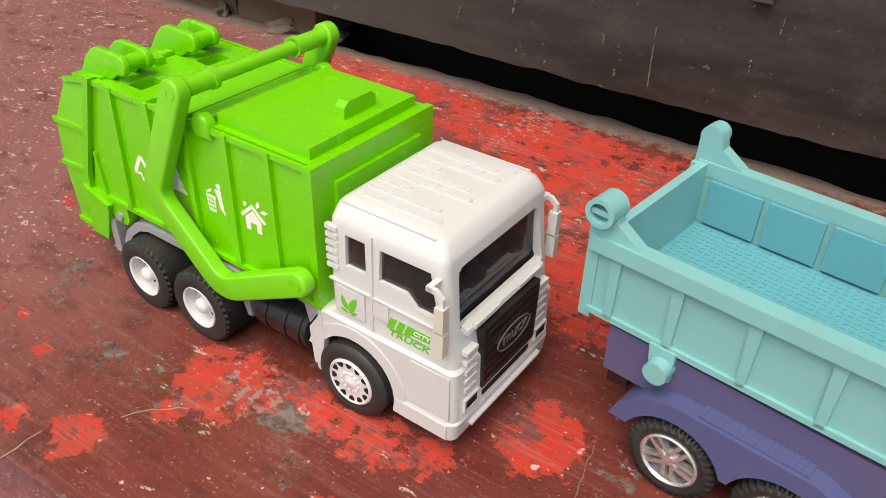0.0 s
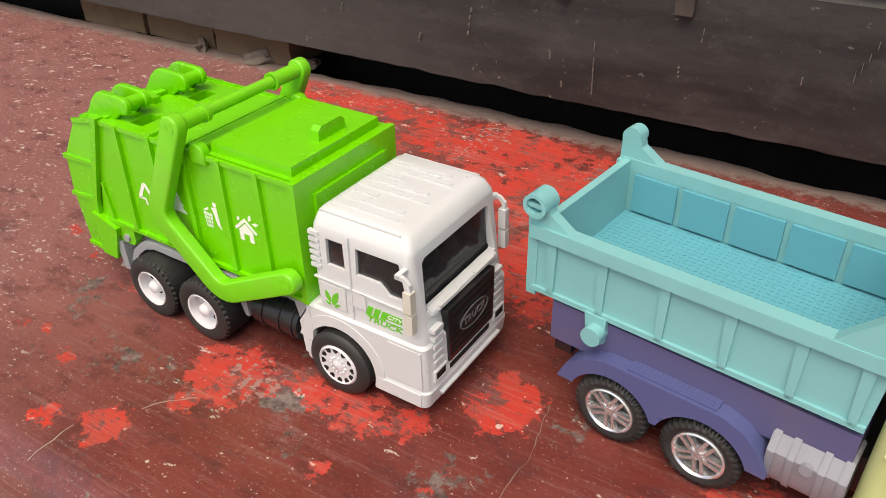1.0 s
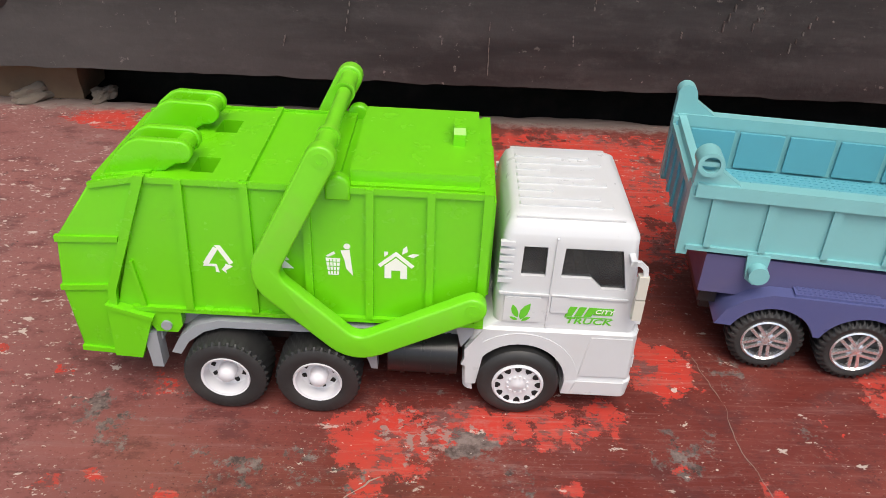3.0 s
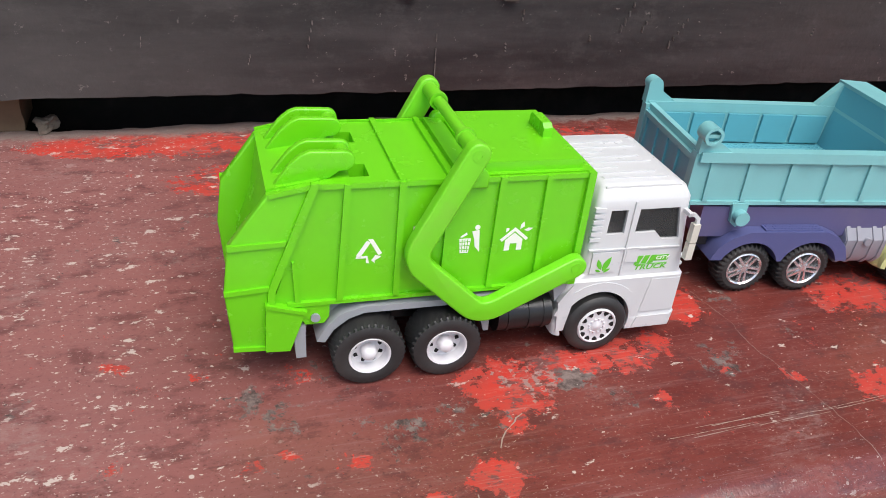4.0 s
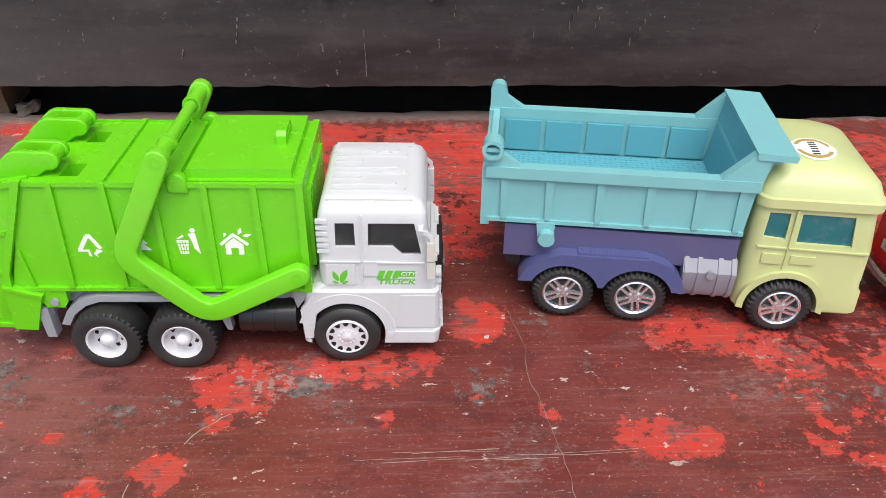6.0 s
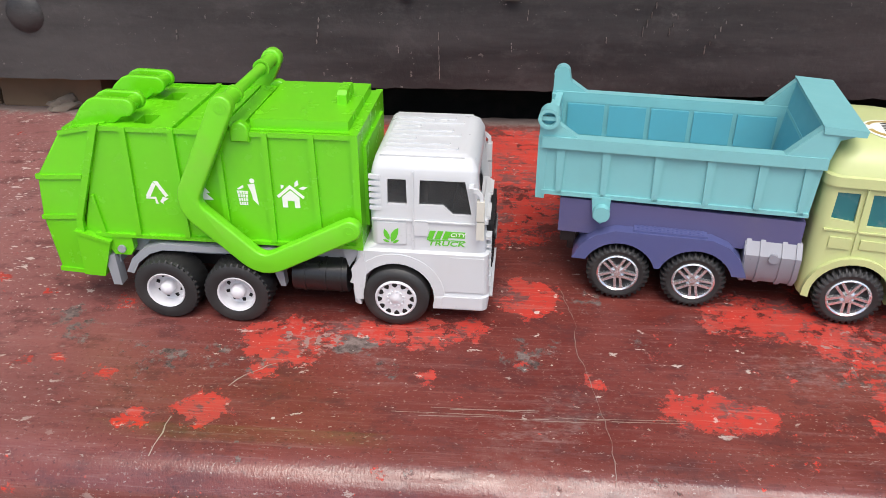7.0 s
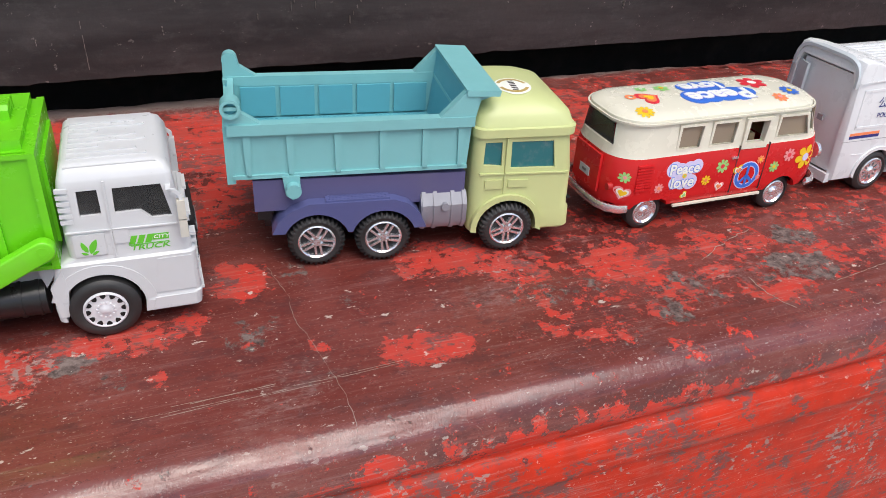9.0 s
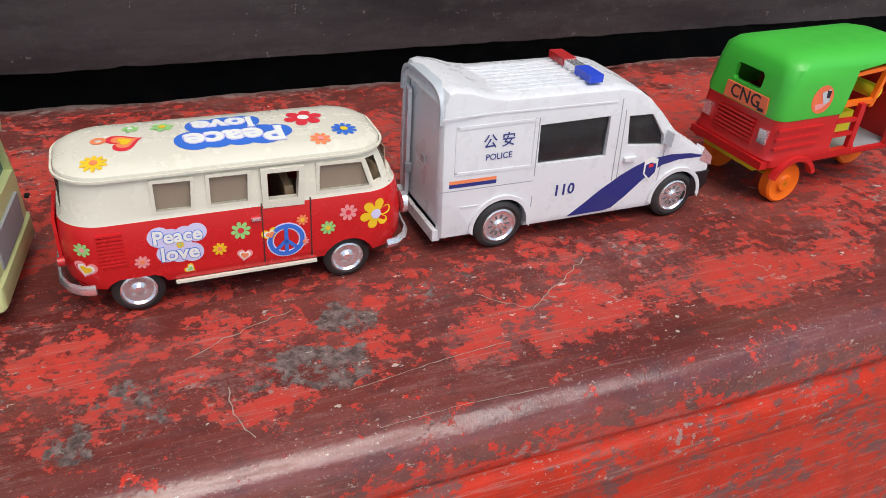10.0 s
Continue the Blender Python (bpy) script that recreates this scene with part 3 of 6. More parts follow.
def build_ledge():
    prof = ledge_profile()
    flat = 5 + sum(1 for p in prof if p[1] == 0.0)
    xs = [-1500, -900, -650, -520] + list(range(-460, 801, 4)) + [860, 1000, 1300, 2000]
    verts, faces, cols = [], [], []
    for x in xs:
        for k, (y, z) in enumerate(prof):
            back = y > 401 or (y > 392 and z == 0.0)
            if back:
                y = y + (10 if x < 60 else -3 if x > 260 else 10 - 13 * (x - 60) / 200) + 5 * noise.noise(Vector((x * 0.02, 0.5, 0))) + 2.5 * noise.noise(Vector((x * 0.09, 1.5, 0)))
            sag = 0.5 * noise.noise(Vector((x * 0.012, y * 0.012, 3.0))) if z > -1 else 0.9 * noise.noise(Vector((x * 0.015, k * 0.3, 1.0)))
            hold = 0.0 if 175 < y < 265 else 1.0
            verts.append((x * MM, (y + (sag if z < -1 and not back else 0)) * MM, (z + (sag * hold if z > -1 else 0)) * MM))
            if k < flat + 5:
                r = max(blob_field(x, y, RED_WEST), blob_field(x, y, RED_BACK), blob_field(x, y, RED_EAST), 0.0 if x < 60 else 0.12 if x < 120 else 0.22 if y < 140 else 0.36)
                g = max(blob_field(x, y, GREY_SPOTS), 0.12)
            elif k < flat + 16:
                low = (k - flat - 5) / 10
                r, g = 0.04 + 0.74 * low ** 1.3 + 0.12 * (x > 20) + 0.8 * (((x - 48) / 11) ** 2 + ((low - 1.0) / 0.72) ** 2 < 1), 0.05
            else:
                r, g = 0.92, -0.12 + 0.14 * (z > -46)
            d = min(1.0, max(0.0, (y - 384) / 24)) if z > -1 else 0.0
            # fading, dust and the painted sky sheen grow towards the west end
            fade_sheen = min(1.0, max(0.0, (-75 - x) / 120)) * (1.0 if z > -1 else 0.3)
            cols.append((r, g, d, fade_sheen))
    m = len(prof)
    for i in range(len(xs) - 1):
        for k in range(m - 1):
            a = i * m + k
            faces.append((a, a + 1, a + m + 1, a + m))
    me = bpy.data.meshes.new("ledge")
    me.from_pydata(verts, [], faces)
    att = me.color_attributes.new("worn", "FLOAT_COLOR", "POINT")
    att.data.foreach_set("color", [c for q in cols for c in q])
    me.materials.append(LEDGE)
    me.materials.append(FASCIA)
    me.materials.append(NOSING)
    me.polygons.foreach_set("material_index", [1 if (i % (m - 1)) > flat + 14 else 2 if (i % (m - 1)) > flat - 3 else 0 for i in range(len(faces))])
    me.polygons.foreach_set("use_smooth", [True] * len(me.polygons))
    me.update()
    ob = new("floor_ledge", me)
    return tagged(ob, "maroon painted cement ledge worn to red and grey patches", "ledge", kind="structure")


build_ledge()


def metre_box(name, x0, x1, y0, y1, z0, z1, material, label, category, r=0.0):
    me = finish(box(x0, x1, y0, y1, z0, z1, r), name, material)
    return tagged(new(name, me), label, category, kind="structure")


# unseen ground below the ledge, added to close the place and bounce light
metre_box("ground", -6, 6, -6, 0.1, -0.5, -0.4, BOUNCE_GROUND, "unseen pale ground added to bounce light on to the vehicles", "ground")
BOARD_Y, BOARD_Z = 0.391, 0.0235


def build_board():
    """The door's bottom rail with a rough foot, a moulding and the panel over it."""
    bm = bmesh.new()
    prof = [(0, 0.0), (0, 0.02), (0, 0.04), (0, 0.058), (0.0, 0.0625), (0.003, 0.0645), (0.0035, 0.066), (0.001, 0.0675), (0.0, 0.071), (0.003, 0.074), (0.012, 0.076), (0.012, 0.5), (0.012, 1.6)]
    xs = [-1.6, -1.0] + [-0.5 + 0.006 * i for i in range(217)] + [1.2, 2.0]
    rows = []
    for x in xs:
        row = []
        for k, (d, h) in enumerate(prof):
            rough = 0.0011 * noise.noise(Vector((x * 55, 0, 2))) + 0.0007 * noise.noise(Vector((x * 190, 0, 5))) if k == 0 else 0
            row.append(bm.verts.new((x, BOARD_Y + d + 0.0012 * noise.noise(Vector((x * 9, h * 20, 0))), BOARD_Z + h + rough)))
        row.append(bm.verts.new((x, BOARD_Y + 0.045, BOARD_Z + 1.6)))
        row.append(bm.verts.new((x, BOARD_Y + 0.045, BOARD_Z)))
        rows.append(row)
    for a, b in zip(rows, rows[1:]):
        for i in range(len(a)):
            j = (i + 1) % len(a)
            bm.faces.new((a[i], b[i], b[j], a[j]))
    bm.faces.new(rows[0])
    bm.faces.new(rows[-1][::-1])
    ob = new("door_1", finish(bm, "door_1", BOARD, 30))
    tagged(ob, "dark weathered wooden door rail with limewash drips above a gap", "door", kind="structure")
    return ob


door = build_board()
# block added behind the door so that the gap under it stays black
metre_box("gap_blocker", -2, 2.4, 0.455, 0.80, -0.08, 1.62, GAP_SHADE, "near-black block added behind the door to keep the gap dark", "wall")
metre_box("wall_above", -2, 2.4, 0.385, 0.80, 1.62, 2.6, WALL, "plain limewashed wall above the door", "wall")

# ---- wheels ----
def tyre_bm(r, w, inner, tread):
    """A tyre about the y axis, its outer side at y = 0 and its inner one at y = w."""
    prof = [(inner, 0.6), (inner + 1.0, 0.1), (r - 2.2, 0.0), (r - 0.7, 0.5), (r, 1.4)]
    rows = 5
    for k in range(1, rows):
        prof.append((r, 1.4 + (w - 2.8) * k / rows))
    prof += [(r, w - 1.4), (r - 0.7, w - 0.5), (r - 2.2, w), (inner + 1, w - 0.1), (inner, w - 0.6)]
    if tread == "block":
        jag = lambda i, k: (-0.95 if (i // 2 + k) % 2 else 0.0) if 4 <= k <= 4 + rows else 0.0
        n = 136
    elif tread == "lug":
        jag = lambda i, k: (-1.0 if (i // 2 + (k > 6)) % 2 else 0.0) if 3 <= k <= 5 + rows else 0.0
        n = 128
    else:
        jag, n = (lambda i, k: -0.2 if k in (5, 7) else 0.0), 44
    return lathe(prof, n, True, jag)


def wheel(parent, x, y, r, w, style, far=False):
    """A wheel with tyre, rim and its own hub; the outer side looks to -y, or to +y on the far side."""
    hub = new("wheel")
    hub.empty_display_size = 0.005
    hub.parent = parent
    hub.matrix_basis = pose(x * MM, y * MM, r * MM, 0, 0, 180 if far else 0)
    hub.matrix_basis = hub.matrix_basis @ Matrix.Rotation(radians((x * 37) % 90), 4, "Y")
    inner = r * {"dish": 0.56, "petal": 0.62, "chrome": 0.65, "cap": 0.68, "disc": 0.68, "toy": 0.0}[style]
    if style == "toy":
        part("rim", lathe([(0.01, -0.6), (r * 0.35, -0.6), (r * 0.42, 0.6), (r * 0.62, 0.9), (r * 0.9, 0.0), (r, 0.8), (r, w - 0.8), (r * 0.9, w), (0.01, w)], 36, False), ORANGE, hub)
        return hub
    part("tyre", tyre_bm(r, w, inner, {"dish": "block", "petal": "plain", "chrome": "lug", "cap": "plain", "disc": "plain"}[style]), RUBBER, hub)
    if style == "dish":
        part("rim", lathe([(0.01, 0.0), (1.0, 0.1), (1.9, 0.5), (2.5, 1.3), (2.7, 4.2), (4.6, 4.6), (inner - 1.0, 4.2), (inner - 0.5, 0.4), (inner + 0.1, 0.1), (inner + 0.3, 0.8), (inner + 0.1, 5), (0.01, 5.4)], 40, False), RIM_WHITE, hub)
        for k in range(8):
            a = 2 * math.pi * k / 8 + 0.3
            part("hole", move(prism([(-0.6, -0.6), (0.6, -0.6), (0.45, 0.6), (-0.45, 0.6)], 4.0, 4.7), m=Matrix.Translation((4.5 * math.cos(a), 0, 4.5 * math.sin(a))) @ Matrix.Rotation(math.pi / 2 - a, 4, "Y")), HOLE_SHADE, hub)
    elif style == "petal":
        part("rim", lathe([(0.01, -0.4), (1.2, -0.3), (2.0, 0.3), (3.4, 0.5), (inner - 1.0, 0.3), (inner - 0.4, -0.2), (inner + 0.1, 0.2), (inner + 0.3, 1.0), (inner, 4), (0.01, 4.4)], 40, False), RIM_WHITE, hub)
        for k in range(12):
            a = 2 * math.pi * k / 12
            part("hole", move(prism([(-0.95, -0.65), (0.95, -0.65), (0.9, 0.1), (0.25, 0.85), (-0.25, 0.85), (-0.9, 0.1)], 0.1, 0.8), m=Matrix.Translation((5.75 * math.cos(a), 0, 5.75 * math.sin(a))) @ Matrix.Rotation(-math.pi / 2 - a, 4, "Y")), HOLE_SHADE, hub)
            part("stud", rod(2.9 * math.cos(a + 0.3), 2.9 * math.sin(a + 0.3), 0.4, -0.1, 0.6, 8), RIM_WHITE, hub)
    elif style == "chrome":
        part("rim", lathe([(inner - 0.9, 0.5), (inner - 0.4, -0.1), (inner + 0.1, 0.2), (inner + 0.2, 1), (inner, 5), (inner - 0.8, 5)], 40), CHROME, hub)
        part("well", lathe([(0.01, 2.6), (inner - 0.8, 2.4), (inner - 0.6, 5.2), (0.01, 5.2)], 32, False), BLACK, hub)
        part("cap", lathe([(0.01, 0.3), (1.3, 0.4), (1.6, 1.1), (2.6, 1.4), (2.7, 2.7), (0.01, 2.7)], 24, False), CHROME, hub)
        for k in range(5):
            a = 2 * math.pi * k / 5
            for side in (-0.95, 0.95):
                part("spoke", move(prism([(1.2, side - 0.46), (inner - 0.4, side * 1.25 - 0.5), (inner - 0.4, side * 1.25 + 0.5), (1.2, side + 0.46)], 0.4, 2.2, "y", 0.22), m=Matrix.Rotation(-a, 4, "Y")), CHROME, hub)
    else:
        part("rim", lathe([(0.01, -0.3), (1.6, -0.2), (2.3, 0.5), (3.0, 0.9), (inner - 1.2, 0.7), (inner - 0.5, -0.1), (inner + 0.1, 0.2), (inner + 0.2, 1), (inner, 4), (0.01, 4.4)], 36, False), CHROME, hub)
        for k in range(10 if style == "cap" else 0):
            a = 2 * math.pi * k / 10
            part("slot", move(prism([(-0.32, -0.85), (0.32, -0.85), (0.42, 0.85), (-0.42, 0.85)], 0.6, 1.2), m=Matrix.Translation((3.9 * math.cos(a), 0, 3.9 * math.sin(a))) @ Matrix.Rotation(math.pi / 2 - a, 4, "Y")), BADGE, hub)
    return hub


def round_line(pts, t, n=6):
    """An open line whose inner corners are turned into arcs that begin t before them."""
    out = [pts[0]]
    for a, c, b in zip(pts, pts[1:], pts[2:]):
        da, db = math.dist(a, c), math.dist(b, c)
        p = (c[0] + (a[0] - c[0]) * t / da, c[1] + (a[1] - c[1]) * t / da)
        q = (c[0] + (b[0] - c[0]) * t / db, c[1] + (b[1] - c[1]) * t / db)
        for k in range(n + 1):
            u = k / n
            out.append(tuple((1 - u) ** 2 * p[i] + 2 * u * (1 - u) * c[i] + u * u * q[i] for i in (0, 1)))
    return out + [pts[-1]]


# ---- the green refuse truck ----
def refuse_truck():
    t = thing("garbage_truck", -0.155, 0.194, 0, -1.5, "green plastic toy garbage truck with a scuffed white cab", "toy truck", tall=0.986)
    W = 47.6
    # hopper
    hop = prism([(12.6, 30.5), (113, 30.5), (112, 71), (25.0, 71.3)], 0.9, W - 0.9, "y", 1.2, 3)
    holes = [box(36.0, 42.0, y - 4.0, y + 4.5, 64, 75) for y in (9.6, 34.0)]
    hopper = part("hopper", cut(hop, *holes), GREEN, t, "ribbed green hopper")
    for x0, x1, top in ((33, 34.6, False), (51, 51, True), (66.3, 66.3, True), (82.3, 82.6, False), (98.6, 98.0, False)):
        for y0, y1 in ((-0.5, 1.2), (W - 1.2, W + 0.5)):
            part("rib", prism([(x0 - 1.0, 30.5), (x0 + 1.0, 30.5), (x1 + 1.0, 71.8), (x1 - 1.0, 71.8)], y0, y1, "y", 0.5), GREEN, hopper)
        if top:
            part("rib", box(x1 - 0.9, x1 + 0.9, 0.2, W - 0.2, 70.8, 72.5, 0.55), GREEN, hopper)
    for y0, y1 in ((-0.2, 1.2), (W - 1.2, W + 0.2)):
        part("rib", prism([(19.4, 31), (21.0, 31), (19.2, 46), (18.4, 46)], y0, y1, "y", 0.3), GREEN, hopper)
        part("lip", box(17, 113, y0 - 0.3, y1 + 0.3, 29.8, 31.2, 0.4), GREEN, hopper)
        part("rim", box(26, 112, y0 + 0.25, y1 - 0.25, 70.2, 71.9, 0.35), GREEN, hopper)
    part("front_flange", box(111.2, 113.6, -0.6, W + 0.6, 29.6, 72.2, 1.1, 3), GREEN, hopper)
    part("front_panel", box(113.4, 114.8, 7, W - 6, 36, 66, 0.6), GREEN, hopper)
    part("ridge", box(68.6, 74.4, 2.0, W - 2.0, 70.8, 73.0, 0.8), GREEN, hopper)
    # the raised lid and its grip
    lid = part("lid", box(77.4, 110.0, 3.2, W - 3.2, 70.8, 75.4, 2.2, 4), GREEN, t)
    part("rim", box(76.2, 111.2, 1.4, W - 1.4, 70.6, 72.2, 0.7, 3), GREEN, lid)
    part("grip", prism([(20, 74), (33, 74), (32.6, 78.6), (31, 80), (22, 80), (20.4, 78.6)], 102.8, 106.0, "x", 1.2, 3), GREEN, lid)
    for y0 in (-0.8, W - 3.2):
        part("hinge_tab", soft_prism([(71.3, 68.4), (77.7, 68.4)] + disc_pts(74.5, 72.2, 3.2, 12, 0, 180), y0, y0 + 3.6, 0.9), GREEN, t)
    # lifting arms and their cross tube
    line = round_line([(71.4, 82.0), (54.2, 46.8), (78.8, 23.2), (110.2, 39.6)], 6.5)
    for y0, y1 in ((-6.0, -1.6), (W + 1.6, W + 6.0)):
        arm = part("arm", soft_prism(ribbon(line, 7.6), y0, y1, 0.8), GREEN_ARM, t, "scuffed green lifting arm")
        face = y0 if y0 < 0 else y1
        for px, pz in ((71.4, 82.0), (110.2, 39.6)):
            part("pivot", ring_prism(px, pz, 0.9, 2.0, face - 0.15, face + 0.15, 18), GREEN_ARM, arm)
    tube = part("cross_tube", rod(71.4, 82.0, 1.95, -2, W + 2, 24), GREEN_ARM, t)
    for y0, y1, near in ((-2, 8.6, True), (W - 10.4, W + 2, False)):
        part("sleeve", rod(71.4, 82.0, 2.6, y0, y1, 24, "y", 0.3), GREEN_ARM, tube)
        c = y1 - 1.6 if near else y0
        part("collar", rod(71.4, 82.0, 3.1, c, c + 1.6, 24, "y", 0.4), GREEN_ARM, tube)
    # tailgate
    tail = part("tailgate", prism([(25.2, 71.4), (12.2, 68.8), (9.6, 50), (4.6, 36), (3.2, 16.2), (10.0, 15.4), (15.5, 30.5)], 3.4, W - 3.4, "y", 0.5), GREEN, t)
    cheek = [(25.0, 71.8), (11.6, 68.8), (0.2, 52.4), (-1.6, 36.4), (0.4, 15.2), (10.4, 14.4), (11.2, 31.2), (12.0, 37.0)]
    for y0, y1, out in ((0.2, 3.6, -1), (W - 3.6, W - 0.2, 1)):
        part("cheek", soft_prism(cheek, y0, y1, 0.8), GREEN, tail)
        a, b = (y0 - 0.9, y0 + 0.6) if out < 0 else (y1 - 0.6, y1 + 0.9)
        part("strip", prism([(24.0, 72.6), (26.6, 72.6), (13.6, 36.6), (13.0, 30.6), (10.8, 30.6), (11.4, 37.2)], a - 0.2, b + 0.2, "y", 0.35), GREEN, tail)
        for pts in ([(0.0, 53.2), (16.9, 53.8), (16.5, 52.2), (0.0, 51.4)], [(-1.6, 37.2), (12.2, 38.2), (11.8, 36.6), (-1.6, 35.6)],
                    [(0.3, 16.0), (10.4, 15.3), (10.4, 13.8), (0.3, 14.4)], [(11.8, 69.6), (24, 72.2), (24.2, 70.6), (12.2, 68.2)]):
            part("rib", prism(pts, a + 0.15, b, "y", 0.3), GREEN, tail)
        part("flap", prism([(10.4, 31.4), (22.3, 27.8), (17.6, 13.6), (10.0, 14.0)], a - 0.9, b + 0.6, "y", 0.5), GREEN, tail)
        part("flap_edge", prism([(10.2, 32.4), (22.8, 28.6), (22.5, 27.4), (10.4, 31.0)], a - 1.4, b + 0.6, "y", 0.3), GREEN, tail)
    part("top_plate", prism([(11.8, 68.8), (27, 71.4), (27, 72.0), (11.6, 69.6)], 3, W - 3), GREEN, tail)
    fin = [(13.5, 69.2), (30.0, 71.4), (33.0, 73.6)] + disc_pts(34.4, 76.8, 3.1, 12, -85, 92) + [(24.4, 80.2), (21.8, 79.2), (18.6, 76.4)]
    for y0 in (4.6, 12.4, 29.4, 37.2):
        part("hook_fin", soft_prism(fin, y0, y0 + 2.4, 0.6), GREEN, tail)
    for y0 in (5.4, 30.2):
        part("hook_pin", rod(34.4, 76.8, 2.4, y0 + 0.6, y0 + 8.6, 20), GREEN, tail)
    part("latch", box(22, 31, 20, 23, 71, 73.6, 0.5), GREEN, tail)
    part("latch", box(24, 27, 23, 29, 71, 72.8, 0.4), GREEN, tail)
    # chassis
    ch = part("chassis", box(24, 128, 9, W - 9, 15, 30, 0.5), BLACK, t, "black chassis")
    for y0, y1 in ((2.0, 12.0), (W - 12, W - 2)):
        part("side_rail", prism([(24, 22), (112, 22), (114, 30.4), (24, 30.4)], y0 + 2.5, y1, "y", 0.4), GREY, ch)
        outer = [(26.0, 15.8), (29.0, 21.5), (34.0, 26.0), (40.5, 28.0), (86, 28.2), (90, 28.2), (90, 26.0), (85, 25.8), (41.0, 25.6), (36.0, 23.8), (31.4, 20.0), (28.6, 15.2)]
        part("mudguard", prism(outer, -1.0 if y0 < 20 else W - 12, 12 if y0 < 20 else W + 1.0, "y", 0.5), GREY, ch)
        e = -0.6 if y0 < 20 else W - 4
        part("bumper_post", prism([(18.6, 21.6), (22.4, 22.4), (22.8, 9.6), (19.6, 9.6)], e, e + 4.6, "y", 0.5), GREY, ch)
        part("bracket", prism([(80.8, 19), (84.2, 19), (84.6, 12.8), (82.8, 12.8)], e + 0.4, e + 4, "y", 0.4), GREY, ch)
        part("tab", prism([(17.5, 30.5), (30, 30.5), (30, 25), (28.4, 22.4), (22.5, 22.4), (20.5, 26)], e + 0.6, e + 3.6, "y", 0.5), GREEN, ch)
        part("pin", rod(25.6, 25.0, 1.5, e - 0.2 if y0 < 20 else e + 3, e + 1 if y0 < 20 else e + 4.4, 16), GREY, ch)
        ya, yb = (-1.6, 12) if y0 < 20 else (W - 12, W + 1.6)
        tank = part("tank", rod((ya + yb) / 2, 16.6, 6.8, 87.5, 107.2, 32, "x", 0.9), BLACK, ch, "glossy black tank")
        for x in (91, 98.5, 104):
            part("band", rod((ya + yb) / 2, 16.6, 7.15, x, x + 1.2, 32, "x", 0.25), BLACK, tank)
        part("step", prism([(108, 22), (113, 30), (106, 30)], ya + 2, yb, "y", 0.3), GREY, ch)
    part("rear_bar", box(20, 23, 2, W - 2, 18, 21.5, 0.5), GREY, ch)
    for x in (42.3, 68.2, 124.8):
        part("axle", rod(x, 11.7, 1.4, 2, W - 2, 14), BLACK, ch)
    # cab
    levels = [(6.8, 110.0, 156.2, 0.0, 47.0, 2.4), (7.3, 109.2, 157.0, -0.6, 47.6, 2.6), (12.8, 108.8, 157.6, -0.7, 47.7, 2.6), (13.4, 108.8, 157.2, -0.3, 47.3, 2.6), (29.6, 110.9, 156.9, -0.5, 47.5, 2.6), (30.4, 113.4, 156.0, 0.4, 46.6, 2.6),
              (32, 116.4, 156.0, 0.4, 46.6, 3), (40, 116.2, 154.8, 0.4, 46.6, 3), (57.5, 116.8, 152.6, 0.6, 46.4, 2.6), (60.2, 117.2, 152.5, 0.6, 46.4, 2.6), (60.9, 117.4, 152.3, 0.9, 46.1, 2.4), (64.0, 118.4, 150.7, 2.2, 44.8, 2.4), (65.0, 119.2, 149.0, 3.2, 43.6, 2.6), (65.5, 120.4, 146.8, 4.8, 42.2, 2.6)]
    outer = stack(levels)
    room = stack([(9, 118.5, 154, 2.4, 44.6, 2.5), (40, 118.5, 152.6, 2.6, 44.4, 2.5), (58, 119, 148, 2.8, 44.2, 2.5), (61, 121, 145, 5, 42, 3), (62.8, 124, 140, 9, 38, 4)])
    small, large = [(122.6, 57.0), (128.8, 57.0), (129.0, 47.8), (122.4, 47.8)], [(133.4, 57.0), (148.4, 57.0), (150.8, 44.6), (144.4, 44.6), (141.2, 47.8), (133.1, 47.8)]
    cuts = [room, prism(small, -5, 52), prism(large, -5, 52)]
    screen = [(4.0, 40.5), (43.0, 40.5), (41.6, 56.2), (40, 57.2), (7, 57.2), (5.4, 56.2)]
    cuts += [prism(screen, 148, 165, "x"), rod(124.8, 11.7, 13.4, -5, 12, 40), rod(124.8, 11.7, 13.4, 35, 52, 40), box(112, 137.8, -5, 52, 0, 8.2)]
    cab = part("cab", cut(outer, *cuts), WHITE, t, "scuffed white cab with green print")
    for pts, name in ((small, "side_window"), (large, "side_window")):
        for y in (1.6, 44.8):
            part(name, prism(pts, y, y + 0.6), PANE_DARK, cab)
    part("windscreen", move(prism(screen, 0, 0.6, "x"), 151.0, 0, 0, Matrix.Translation((0, 0, 0))), PANE_DARK, cab)
    part("dashboard", box(143, 152, 3, 44, 30, 41, 1.5), BLACK, cab)
    part("seat", box(120, 131, 5, 42, 22, 50, 2), BLACK, cab)
    part("steering_wheel", move(ring_prism(0, 0, 4.2, 5.4, -0.6, 0.6, 24, "x"), 144.5, 33, 44.5, Matrix.Rotation(radians(-35), 4, "Y")), BLACK, cab)
    for k in range(8):
        y = 7.4 + 4.1 * k
        long = (146, 143, 131)[k % 3]
        part("roof_ridge", prism([(118.6, 62.6), (121.2, 65.95), (long - 0.8, 65.95), (long, 65.0), (123, 62.4)], y, y + 1.7, "y", 0.4), WHITE, cab)
    for y in (2.0, 42.2):
        part("roof_edge", box(120, 148, y + 0.6, y + 2.2, 62.8, 64.9, 0.5), WHITE, cab)
    for y in (12.0, 24.0, 33.0):
        part("roof_step", box(128.2, 129.3, y, y + 5.5, 64.6, 65.6, 0.25), WHITE, cab)
